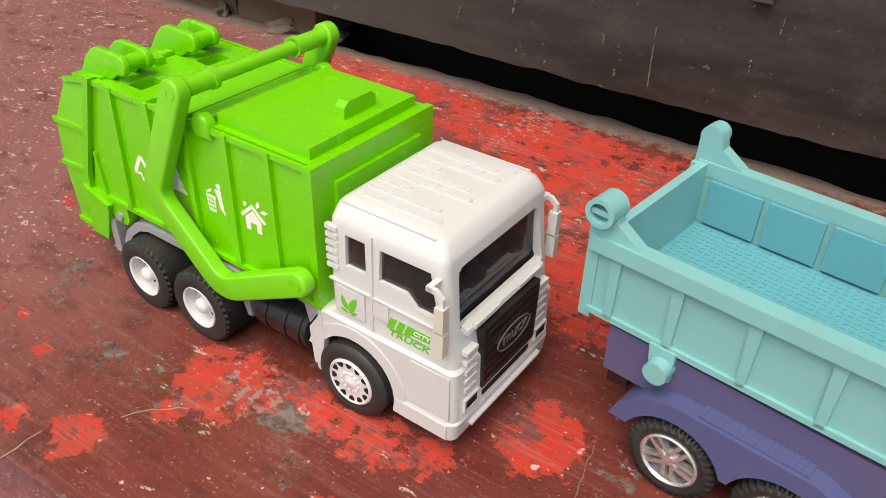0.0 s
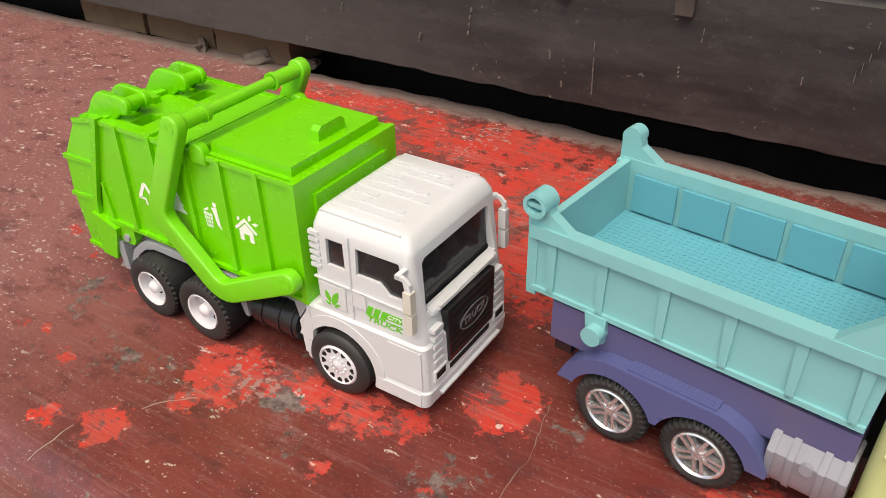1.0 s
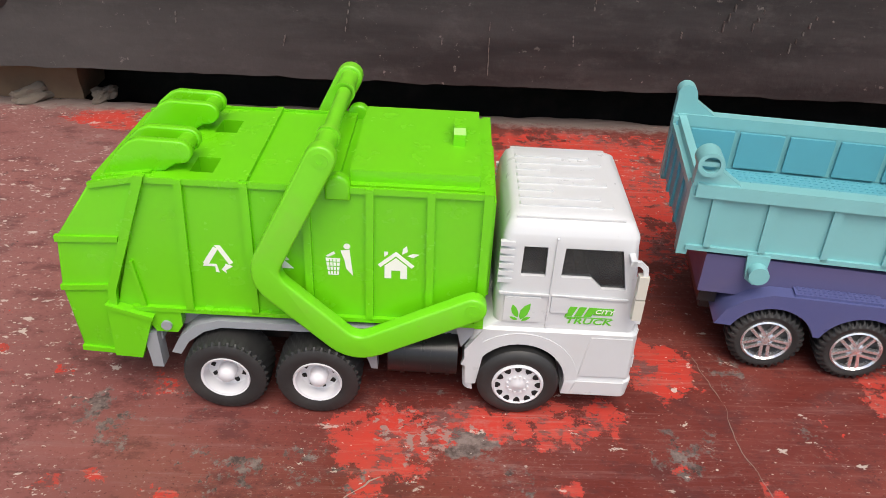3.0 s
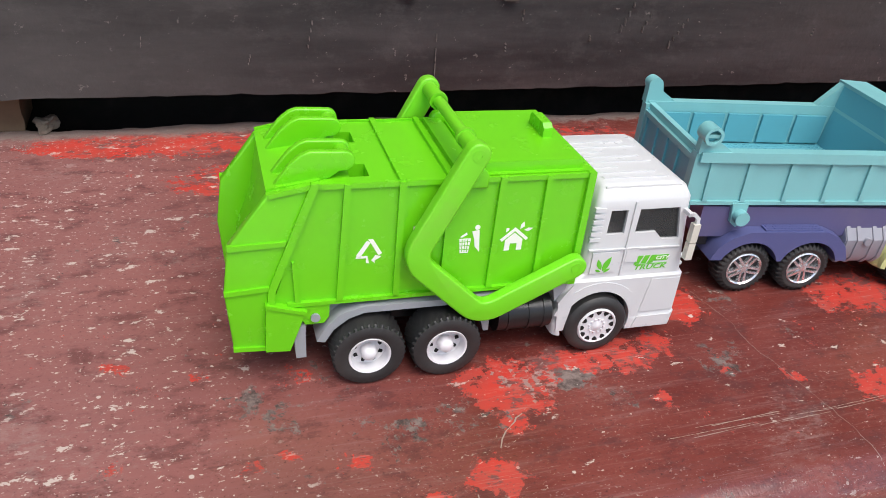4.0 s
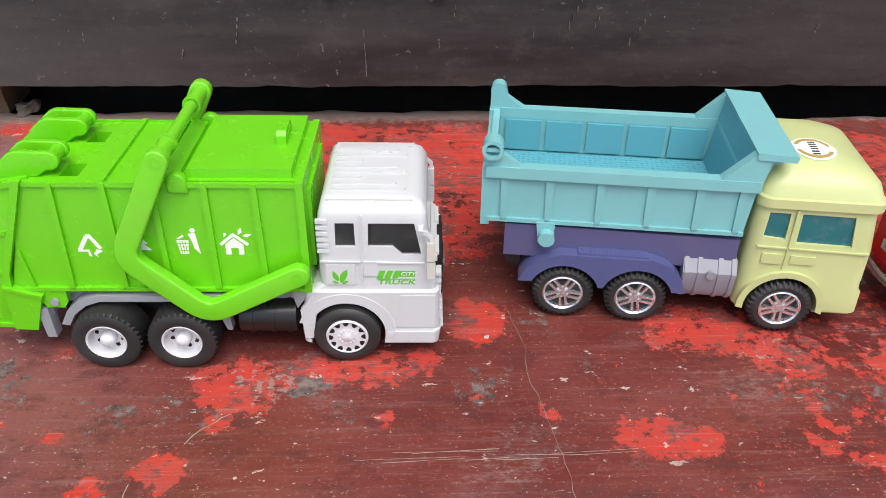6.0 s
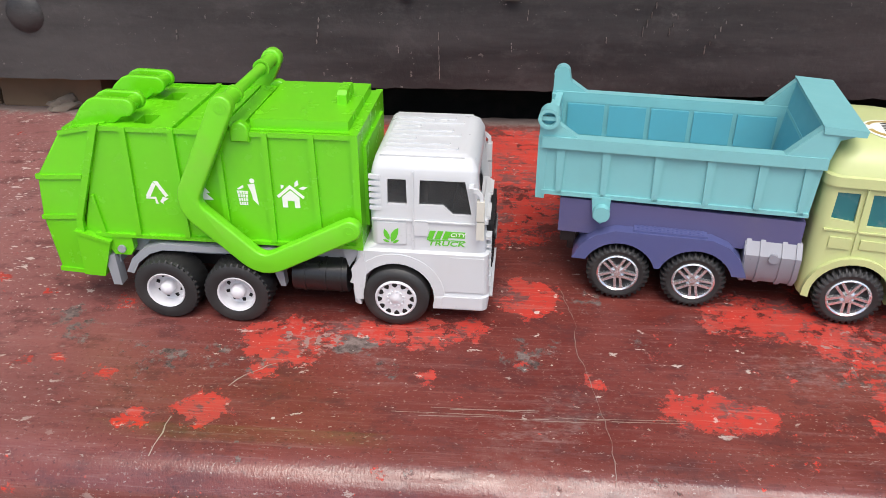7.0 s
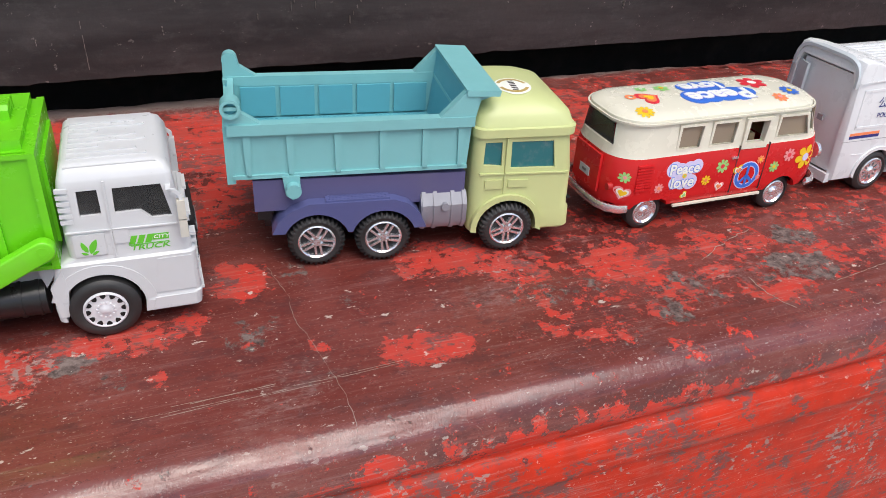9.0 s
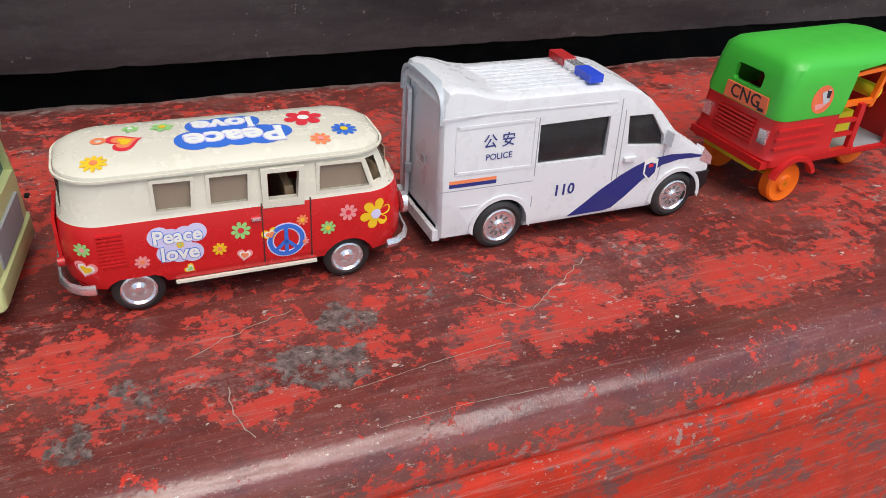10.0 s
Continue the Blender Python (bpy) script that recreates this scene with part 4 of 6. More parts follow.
    for k in range(6):
        z = 45.6 + 2.3 * k
        for y0, y1 in ((0.0, 1.4), (45.6, 47.0)):
            part("louvre", box(116.4, 120.2, y0, y1, z, z + 1.3, 0.5), WHITE, cab)
    for y0, y1 in ((-0.25, 0.8), (46.2, 47.2)):
        for pts in ([(130.6, 31), (131.2, 31), (131.4, 60), (130.8, 60)], [(117, 42.4), (152, 41.8), (152, 41.3), (117, 41.9)], [(131.4, 42), (136.2, 42), (136.2, 36.4), (131.4, 36.4)],
                    [(118.8, 41), (128.6, 41), (128.6, 32.8), (118.8, 32.8)]):
            part("panel_line", prism(pts, y0 + 0.1, y1, "y", 0.12), WHITE, cab)
        arch = [(124.8 + 17.2 * math.cos(radians(a)), 11.7 + 17.2 * math.sin(radians(a))) for a in range(4, 165, 10)] + [(124.8 + 13.4 * math.cos(radians(a)), 11.7 + 13.4 * math.sin(radians(a))) for a in range(164, 3, -10)]
        part("arch_lip", prism(arch, y0 - 0.5, y1, "y", 0.3), WHITE, cab)
        part("sill_block", prism([(141.5, 12.6), (155.2, 12.6), (155.2, 7.8), (140.2, 7.8)], y0 - 0.8, y1, "y", 0.3), WHITE, cab)
        part("corner_panel", prism([(143.8, 28.6), (155.4, 28.6), (155.6, 14.6), (141.9, 14.6)], y0 - 0.45, y1, "y", 0.3), WHITE, cab)
        part("skirt", prism([(110.0, 9.6), (112.8, 9.6), (114.4, 21), (113.5, 29.0), (109, 22)], y0 - 0.6, y1 + 0.4, "y", 0.5), WHITE, cab)
    # front: grille, slots, wiper ledge, mirrors
    gr = part("grille", prism([(11.0, 18.6), (36.6, 18.6), (37.2, 38.2), (10.4, 38.2)], 154.6, 157.9, "x", 0.5), BLACK, cab, "black grille with an oval badge")
    for k in range(7):
        z = 20.2 + 2.55 * k
        part("bar", box(157.5, 158.2, 12.0, 35.6, z, z + 1.0, 0.3), BLACK, gr)
    part("badge", prism([(23.8 + 8.2 * math.cos(a), 29.2 + 3.7 * math.sin(a)) for a in [2 * math.pi * k / 32 for k in range(32)]], 157.6, 158.6, "x", 0.3), BLACK, gr)
    oval = bmesh.new()
    for k in range(32):
        a0, a1 = 2 * math.pi * k / 32, 2 * math.pi * (k + 1) / 32
        add_prism(oval, [(23.8 + q * 8.2 * math.cos(a), 29.2 + q * 3.7 * math.sin(a)) for q, a in ((1, a0), (1, a1), (0.93, a1), (0.93, a0))], 158.5, 158.85, "x")
    part("badge_ring", oval, BADGE, gr)
    part("badge_word", move(lettering("TRUCK", 3.8, 0, 0.3), 158.95, 23.8, 29.2, Matrix.Rotation(radians(90), 4, "Z")), BADGE, gr)
    part("wiper_ledge", prism([(154.2, 39.0), (156.2, 39.0), (155.9, 40.2), (154.0, 41.2)], 5.4, 41.6, "y", 0.4), WHITE, cab)
    for y in (8, 28):
        part("wiper", box(155.4, 156.8, y, y + 11, 39.8, 41.0, 0.4), WHITE, cab)
    for y in (3.8, 38.4):
        part("slot", box(155.6, 157.7, y, y + 5.2, 16.2, 19.2, 0.2), HOLE_SHADE, cab)
        part("slot_frame", cut(box(155.4, 157.9, y - 0.6, y + 5.8, 15.6, 19.8, 0.3), box(150, 160, y, y + 5.2, 16.2, 19.2)), WHITE, cab)
        for k in range(5):
            part("louvre", box(155.6, 157.6, y - 0.2, y + 4.6, 22 + 3 * k, 23.2 + 3 * k, 0.3), WHITE, cab)
    part("lower_slot", box(155.8, 157.5, 12, 35, 15.0, 16.6, 0.2), HOLE_SHADE, cab)
    part("bumper_line", box(156.8, 158.5, 6, 41, 9.4, 10.2, 0.3), WHITE, cab)
    for y0, near in ((-3.9, True), (48.2, False)):
        paint = YELLOWED if near else WHITE
        mir = part("mirror", box(152.6, 155.2, y0, y0 + 2.4, 45.0, 52.0, 0.7), paint, cab, "yellowed white mirror")
        part("lower_glass", box(152.7, 155.3, y0 + 0.1, y0 + 2.5, 37.8, 44.4, 0.7), paint, mir)
        part("stem", box(152.9, 154.3, y0 + 0.8, y0 + 1.9, 43.8, 45.6, 0.3), paint, mir)
        part("bracket", prism([(150.2, 56.4), (152.6, 56.2), (154.6, 54.4), (154.8, 51.6), (153.6, 51.6), (153.4, 53.8), (152.2, 55.0), (150.2, 55.2)], y0 + 0.6, y0 + 1.8, "y", 0.4), WHITE, mir)
        ya, yb = (y0 + 0.6, 1.4) if near else (45.8, y0 + 2.0)
        part("bracket", box(149.8, 151.4, ya, yb, 55.1, 56.5, 0.5), WHITE, mir)
    # printed marks
    ct = tree_of(cab)

    def mark(name, bm, mat, parent=cab, tree=ct, off=0.15):
        return part(name, lay(bm, tree, (0, 1, 0), off), mat, parent)
    stretch = Matrix.Diagonal((1.45, 1, 1, 1))
    mark("print_word", move(lettering("TRUCK", 2.7, 0.2, 0.1, 0.05), 142.2, 0, 33.5, stretch), PRINT_GREEN)
    stripes = bmesh.new()
    for k in range(3):
        add_prism(stripes, [(135.6 + 2.6 * k, 35.2), (137.6 + 2.6 * k, 35.2), (138.8 + 2.6 * k, 38.4), (136.8 + 2.6 * k, 38.4)], 0, 0.1)
    add_prism(stripes, [(135.6, 34.7), (148.6, 34.7), (148.7, 35.0), (135.7, 35.0)], 0, 0.1)
    add_prism(stripes, [(143.2, 35.9), (148.6, 35.9), (148.8, 38.3), (143.9, 38.3)], 0, 0.1)
    mark("print_stripe", stripes, PRINT_GREEN)
    mark("print_word", move(lettering("CITY", 1.9, 0.2, 0.1, 0.02), 146.2, 0, 37.1, Matrix.Diagonal((1.25, 1, 1, 1))), PRINT_WHITE, off=0.3)
    leaf = bmesh.new()
    for a, sc, x0, z0 in ((1.18, 1.25, 123.4, 33.2), (1.95, 0.95, 122.9, 34.0), (0.55, 0.55, 123.8, 33.0), (2.75, 0.5, 123.0, 33.4)):
        pts = [(0.3, 0), (1.2, 0.7), (2.6, 1.05), (4.0, 0.75), (5.2, -0.1), (3.8, -0.65), (2.2, -0.8), (1.0, -0.5)]
        add_prism(leaf, [(x0 + sc * (p * math.cos(a) - q * math.sin(a)), z0 + sc * (p * math.sin(a) + q * math.cos(a))) for p, q in pts], 0, 0.1)
    mark("leaf_print", leaf, PRINT_GREEN, off=0.7)
    ht = tree_of(hopper)
    # house with leaves
    hs = bmesh.new()
    for pts in ([(84.5, 48.7), (89.3, 53.0), (94.2, 48.7), (93.5, 47.9), (89.3, 51.6), (85.2, 47.9)], [(86.3, 48.4), (89.3, 51.0), (92.3, 48.4), (92.3, 44.4), (90.5, 44.4), (90.5, 47.0), (88.1, 47.0), (88.1, 44.4), (86.3, 44.4)],
                [(86.2, 51.3), (87.2, 52.1), (87.2, 52.9), (86.2, 52.9)], [(90.9, 52.2), (91.1, 54.0), (92.1, 55.0), (92.4, 53.2)], [(92.3, 51.8), (93.8, 52.6), (95.4, 52.4), (93.9, 51.3)]):
        add_prism(hs, pts, 0, 0.1)
    part("house_print", lay(hs, ht, (0, 1, 0), 0.15), PRINT_WHITE, hopper)
    # litter bin with the figure of a person beside it
    lb = bmesh.new()
    add_prism(lb, [(70.7, 50.0), (74.6, 50.0), (74.1, 44.6), (71.3, 44.6)], 0, 0.1)
    add_prism(lb, disc_pts(76.4, 53.9, 0.9, 12), 0, 0.1)
    for pts in ([(74.7, 52.5), (77.1, 52.9), (77.4, 49.6), (75.7, 49.5)], [(75.7, 49.5), (77.4, 49.6), (77.9, 44.6), (76.1, 46.8)], [(70.8, 50.7), (73.0, 52.2), (73.3, 51.4), (71.5, 50.4)]):
        add_prism(lb, pts, 0, 0.1)
    part("bin_print", lay(lb, ht, (0, 1, 0), 0.15), PRINT_WHITE, hopper)
    lines = bmesh.new()
    for k in range(3):
        add_prism(lines, [(71.6 + 0.9 * k, 49.7), (71.8 + 0.9 * k, 49.7), (72.0 + 0.8 * k, 45.0), (71.8 + 0.8 * k, 45.0)], 0, 0.06)
        add_prism(lines, [(70.9, 48.9 - 1.4 * k), (74.4, 48.9 - 1.4 * k), (74.4, 48.7 - 1.4 * k), (70.9, 48.7 - 1.4 * k)], 0, 0.06)
    part("bin_grid", lay(lines, ht, (0, 1, 0), 0.22), GREEN, hopper)
    fir = bmesh.new()
    for k in range(3):
        add_prism(fir, [(55.4, 46.0 + 2.6 * k), (62.2 - 1.1 * k, 46.0 + 2.6 * k), (57.8, 50.4 + 2.6 * k), (55.4, 50.4 + 2.6 * k)], -0.01 * k, 0.1)
    part("tree_print", lay(fir, ht, (0, 1, 0), 0.15), PRINT_WHITE, hopper)
    rec = bmesh.new()
    for pts in ([(39.1, 47.1), (42.3, 52.4), (43.5, 51.7), (40.3, 46.2)], [(42.6, 52.9), (44.2, 52.9), (47.2, 47.6), (46.1, 46.9), (43.3, 51.9)], [(39.0, 46.1), (42.3, 46.1), (42.3, 44.3), (43.3, 44.2), (42.7, 46.9), (39.3, 46.8)], [(43.9, 45.2), (45.2, 44.0), (45.0, 45.0), (47.1, 46.4), (45.0, 47.1), (45.0, 46.6)]):
        add_prism(rec, [(px - 1.2, pz - 0.8) for px, pz in pts], 0, 0.1)
    part("recycling_print", lay(rec, ht, (0, 1, 0), 0.15), PRINT_WHITE, hopper)
    for x in (42.3, 68.2):
        wheel(t, x, -6.8, 12.1, 12.4, "dish")
        wheel(t, x, W + 6.8, 12.1, 12.4, "dish", True)
    wheel(t, 124.8, -3.0, 11.7, 9.5, "petal")
    wheel(t, 124.8, 49.6, 11.7, 9.5, "petal", True)
    return t


refuse_truck()


# ---- the dump truck ----
def dump_truck():
    t = thing("dump_truck", 0.0213, 0.2177, 0, -8.0, "teal and purple plastic toy dump truck with pale lime cab", "toy truck", tall=0.988)
    W = 57.0
    # bed: open trough with a raised front and canopy
    shell = prism([(-2.0, 41.2), (90.5, 40.6), (92, 62.6), (-2.0, 62.6)], 2.6, W - 1.4, "y", 0.4)
    bed = part("bed", cut(shell, prism([(0.8, 44.0), (86.0, 44.0), (87.5, 70), (0.4, 70)], 5.0, W - 3.6)), TEAL, t, "dusty teal dump bed")
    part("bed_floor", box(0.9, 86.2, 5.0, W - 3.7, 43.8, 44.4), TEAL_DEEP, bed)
    lugs = bmesh.new()
    for i in range(40):
        for j in range(24):
            x, y = 3 + 2.08 * i, 6.0 + 1.96 * j
            s = 0.75 if (i + j) % 2 else -0.75
            add_prism(lugs, [(x - 0.7, y - 0.25 * s - 0.25), (x + 0.7, y + 0.25 * s - 0.05), (x + 0.7, y + 0.25 * s + 0.2), (x - 0.7, y - 0.25 * s)], 44.4, 44.6, "z")
    part("floor_tread", lugs, TEAL_DEEP, bed)
    for y0, y1 in ((0.6, 5.2), (W - 3.8, W + 0.6)):
        part("rail", box(-2.4, 92.4, y0, y1, 58.8, 63.0, 1.1, 3), TEAL, bed)
        o, q = (y0 + 0.5, 3.6) if y0 < 10 else (W - 2.4, y1 - 0.5)
        for x in (4.5, 20.5, 38.5, 56, 73, 87.5):
            part("rib", prism([(x - 1.5, 59.4), (x + 1.5, 59.4), (x + 1.0, 40.9), (x - 1.0, 40.9)], o + 0.5, q, "y", 0.6), TEAL, bed)
        part("foot_rail", box(-1.5, 90.5, o + 0.5, q, 40.2, 41.8, 0.3), TEAL, bed)
        i0, i1 = (4.8, 6.0) if y0 < 10 else (W - 4.9, W - 3.4)
        for k in range(5):
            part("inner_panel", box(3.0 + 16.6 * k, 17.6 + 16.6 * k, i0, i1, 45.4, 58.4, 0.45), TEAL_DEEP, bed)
        # rear lug with its ring
        r0, r1 = (-1.0, 6.0) if y0 < 10 else (W - 3.6, W + 1.6)
        part("lug", prism([(-3.6, 62), (10.5, 62.6), (3.4, 67.4)] + disc_pts(-0.4, 70.0, 3.2, 10, 20, 200), 1.6 if y0 < 10 else W - 3.2, 5.0 if y0 < 10 else W + 0.8, "y", 0.5), TEAL, bed)
        if y0 < 10:
            part("ring", ring_prism(-0.4, 70.0, 2.5, 3.7, r0, r1, 28), TEAL, bed)
            part("ring_core", rod(-0.4, 70.0, 2.7, r0 + 2.4, r1 - 0.4, 20), TEAL_DEEP, bed)
            part("ring_bar", box(-2.8, 2.0, r0 + 0.7, r0 + 2.6, 69.3, 70.7, 0.4), TEAL, bed)
        else:
            part("boss", rod(-0.4, 70.0, 3.1, r0 + 0.6, r1 + 0.6, 28, "y", 0.7), TEAL, bed)
        # raised shoulder towards the canopy
        part("shoulder", prism([(78.0, 62.6), (92.4, 62.6), (94.0, 73.6), (88.8, 73.8)], y0 + 0.4, y1 - 0.4, "y", 1.0, 3), TEAL, bed)
    part("tailgate", prism([(4.4, 40.6), (W - 3.0, 40.6), (W - 3.0, 62), (W - 8, 58.6), (9.4, 58.6), (4.4, 62)], -2.8, -0.6, "x", 0.4), TEAL_DEEP, bed)
    for y in (7, 18, 28.5, 39, 50):
        part("rib", box(-3.6, -1.8, y - 1.1, y + 1.1, 40.5, 58, 0.4), TEAL_DEEP, bed)
    part("tailgate_rail", box(-3.6, -0.4, 3.6, W - 2.4, 57.4, 59.8, 0.5), TEAL, bed)
    for y in (3.6, W - 3.6):
        part("corner_post", box(-3.8, -0.6, y - 1.4, y + 2.8, 38.2, 62.2, 0.4), TEAL, bed)
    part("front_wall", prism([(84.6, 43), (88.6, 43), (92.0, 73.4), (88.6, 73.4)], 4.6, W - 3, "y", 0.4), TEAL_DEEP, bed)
    part("canopy", prism([(88.2, 74.2), (88.6, 71.6), (101.6, 71.2), (102.0, 73.4)], 0.4, W + 0.8, "y", 1.0, 3), TEAL, bed)
    for y in (3.0, W - 2.5):
        part("canopy_web", prism([(90, 62), (93, 62), (94.6, 69.0), (101.0, 71.4), (90, 72)], y - 0.6, y + 1.4, "y", 0.3), TEAL, bed)
    part("peg", rod(20.8, 35.6, 3.0, -2.2, 3, 20, "y", 0.5), TEAL, bed)
    part("peg_bracket", prism([(16.8, 41), (23.6, 41), (23.4, 32.5), (20.6, 30.4), (17.8, 32.5)], 1.0, 3.2, "y", 0.4), TEAL, bed)
    part("peg", rod(20.8, 33.6, 3.1, W - 1, W + 7.6, 20, "y", 0.5), TEAL, bed)
    # chassis
    ch = part("chassis", prism([(5.5, 25.2), (90.5, 25.2), (90.5, 38.0), (5.5, 39.0)], 2.6, W - 2.6, "y", 0.7), PURPLE, t, "dusty purple chassis")
    part("belly", box(9, 128, 10, W - 10, 14, 26, 0.5), BLACK, ch)
    part("tow_bar", box(6.5, 12, 4, W - 4, 20.5, 25.6, 0.5), BLACK, ch)
    for near in (True, False):
        y0, y1 = (-2.6, 10) if near else (W - 10, W + 2.6)
        form = [(11.6, 17.0), (14.2, 22.8), (19.5, 27.2), (26.5, 29.8), (60.5, 29.8), (66.5, 27.4), (71.0, 22.8), (74.0, 16.0), (70, 16), (42.5, 16), (15, 17)]
        fender = part("mudguard", cut(prism(form, y0, y1, "y", 1.2, 3), rod(29.0, 11.6, 13.4, y0 - 3, y1 + 3, 40), rod(56.2, 11.6, 13.4, y0 - 3, y1 + 3, 40)), FENDER, ch)
        part("tread_plate", box(33, 58.5, y0 + 0.9, y0 + 7, 29.4, 30.6, 0.3) if near else box(33, 58.5, y1 - 7, y1 - 0.9, 29.4, 30.6, 0.3), FENDER, fender)
        knobs = bmesh.new()
        for i in range(16):
            for j in range(4):
                yy = (y0 + 1.7 if near else y1 - 6.2) + 1.4 * j
                add_box(knobs, 34 + 1.5 * i, 34.8 + 1.5 * i, yy, yy + 0.7, 30.5, 30.8)
        part("studs", knobs, FENDER, fender)
        ya, yb = (0.0, 13) if near else (W - 13, W)
        s = 1 if near else -1
        e = ya if near else yb
        hexa = [(e + 2.6 * s, 12.6), (e, 16.2), (e - 0.4 * s, 24.5), (e + 2.8 * s, 29.2), (e + 12 * s, 29.2), (e + 12 * s, 12.6)]
        tank = part("tank", prism(hexa, 72.0, 91.4, "x", 0.4), SILVER, ch, "grey silver tank with raised bands")
        for x in (72.4, 77.2, 84.6, 89.4):
            part("band", prism([(e + 2.4 * s, 12.1), (e - 0.5 * s, 16.0), (e - 0.9 * s, 24.7), (e + 2.6 * s, 29.7), (e + 12 * s, 29.7), (e + 12 * s, 12.1)], x, x + 1.7, "x", 0.25), SILVER, tank)
        part("filler_cap", rod(82.0, 24.0, 1.7, min(e - 1.4 * s, e), max(e - 1.4 * s, e) + 0.2, 18, "y", 0.3), SILVER, tank)
    for x in (29.0, 56.2, 109.4):
        part("axle", rod(x, 11.6, 1.4, 2, W - 2, 14), BLACK, ch)
    # cab
    levels = [(9.0, 93.8, 138.2, 1.4, W - 1.4, 4), (10, 93.0, 138.8, 0.6, W - 0.6, 4), (18, 93.0, 138.8, 0.6, W - 0.6, 5), (19.2, 93.0, 137.8, 0.8, W - 0.8, 5), (37, 93.2, 137.2, 0.8, W - 0.8, 5), (53.2, 93.6, 134.8, 1.7, W - 1.7, 4),
              (53.5, 92.8, 136.6, 0.2, W - 0.2, 5), (57.0, 92.8, 136.8, 0.2, W - 0.2, 5), (57.4, 93.4, 136.0, 1.2, W - 1.2, 6), (61.6, 93.8, 134.6, 2.6, W - 2.6, 7), (64.2, 94.4, 132.0, 4.6, W - 4.6, 8), (66.6, 95.2, 126.6, 8.0, W - 8.0, 9), (68.2, 96.2, 121.5, 12, W - 12, 9), (68.8, 98, 115, 17, W - 17, 6)]
    small, large = [(97.8, 51.0), (105.0, 51.0), (105.2, 40.4), (97.4, 41.2)], [(109.0, 51.0), (127.0, 50.8), (128.6, 38.8), (109.2, 39.2)]
    inner = stack([(20, 96, 134, 4, W - 4, 4), (37, 96, 134, 4, W - 4, 4), (52.5, 97, 130, 4.6, W - 4.6, 4)])
    scr = [(6, 38), (W - 6, 38), (W - 8, 51.4), (8, 51.4)]
    cab = part("cab", cut(stack(levels), inner, prism(small, -4, W + 4), prism(large, -4, W + 4), prism(scr, 128, 142, "x"), rod(109.4, 11.6, 13.3, -4, 12, 40), rod(109.4, 11.6, 13.3, W - 12, W + 4, 40), box(97, 122.0, -4, W + 4, 0, 9.8)), LIME, t, "pale lime cab with a round logo sticker")
    for pts in (small, large):
        for y in (2.2, W - 2.8):
            part("side_window", prism(pts, y, y + 0.6), PANE_TEAL, cab)
    part("windscreen", prism(scr, 133.4, 134.0, "x"), PANE_TEAL, cab)
    for y0, y1 in ((0.3, 1.4), (W - 1.4, W - 0.3)):
        arch = [(109.4 + 15.8 * math.cos(radians(a)), 11.6 + 15.8 * math.sin(radians(a))) for a in range(-8, 189, 12)] + [(109.4 + 13.3 * math.cos(radians(a)), 11.6 + 13.3 * math.sin(radians(a))) for a in range(187, -9, -12)]
        part("arch_lip", prism(arch, y0 - 1.0, y1, "y", 0.4), LIME, cab)
        for pts in ([(106.7, 28), (107.3, 28), (107.1, 53), (106.5, 53)], [(96, 37.6), (135, 36.8), (135, 36.2), (96, 37.0)], [(98.5, 34.6), (105.6, 34.4), (105.6, 30.2), (98.5, 30.4)], [(108.6, 34.2), (117.4, 34.0), (117.4, 30.6), (108.6, 30.8)]):
            part("panel_line", prism(pts, y0 - 0.1, y1, "y", 0.15), LIME, cab)
        part("corner_slot", box(136.6, 138.2, y0 + 2, y0 + 4.5, 22.4, 23.4), HOLE_SHADE, cab)
    part("grille", box(137.0, 138.4, 12, W - 12, 20, 32, 0.5), GREY, cab)
    ct = tree_of(cab)

    def top(name, bm, mat, off):
        return part(name, lay(bm, ct, (0, 0, -1), off), mat, cab)
    base = prism([(112.5 + 7.8 * math.cos(a), 18.5 + 7.8 * math.sin(a)) for a in [2 * math.pi * k / 28 for k in range(28)]], 0, 0.1, "z")
    top("sticker", bmesh_split(base), PRINT_WHITE, 0.2)
    arc = bmesh.new()
    for a0, a1 in ((20, 160), (200, 340)):
        for k in range(8):
            a, b = radians(a0 + (a1 - a0) * k / 8), radians(a0 + (a1 - a0) * (k + 1) / 8)
            add_prism(arc, [(112.5 + q * math.cos(u), 18.5 + q * math.sin(u)) for q, u in ((6.8, a), (6.8, b), (5.4, b), (5.4, a))], 0, 0.1, "z")
    top("logo_ring", arc, GOLD, 0.32)
    bars = bmesh.new()
    for k in range(6):
        add_prism(bars, [(111.2, 13.6 + 1.7 * k), (113.8, 13.9 + 1.7 * k), (113.8, 14.7 + 1.7 * k), (111.2, 14.4 + 1.7 * k)], 0, 0.1, "z")
    top("logo_bars", bars, INK, 0.32)
    for x in (29.0, 56.2, 109.4):
        wheel(t, x, -1.8, 11.6, 10, "chrome")
        wheel(t, x, W + 1.8, 11.6, 10, "chrome", True)
    return t


def bmesh_split(bm, cuts=3):
    """Finer faces, so that a sticker can follow a curved body."""
    bmesh.ops.triangulate(bm, faces=bm.faces)
    bmesh.ops.subdivide_edges(bm, edges=[e for e in bm.edges if e.calc_length() > 1.0], cuts=cuts, use_grid_fill=True)
    bmesh.ops.triangulate(bm, faces=bm.faces)
    return bm


dump_truck()


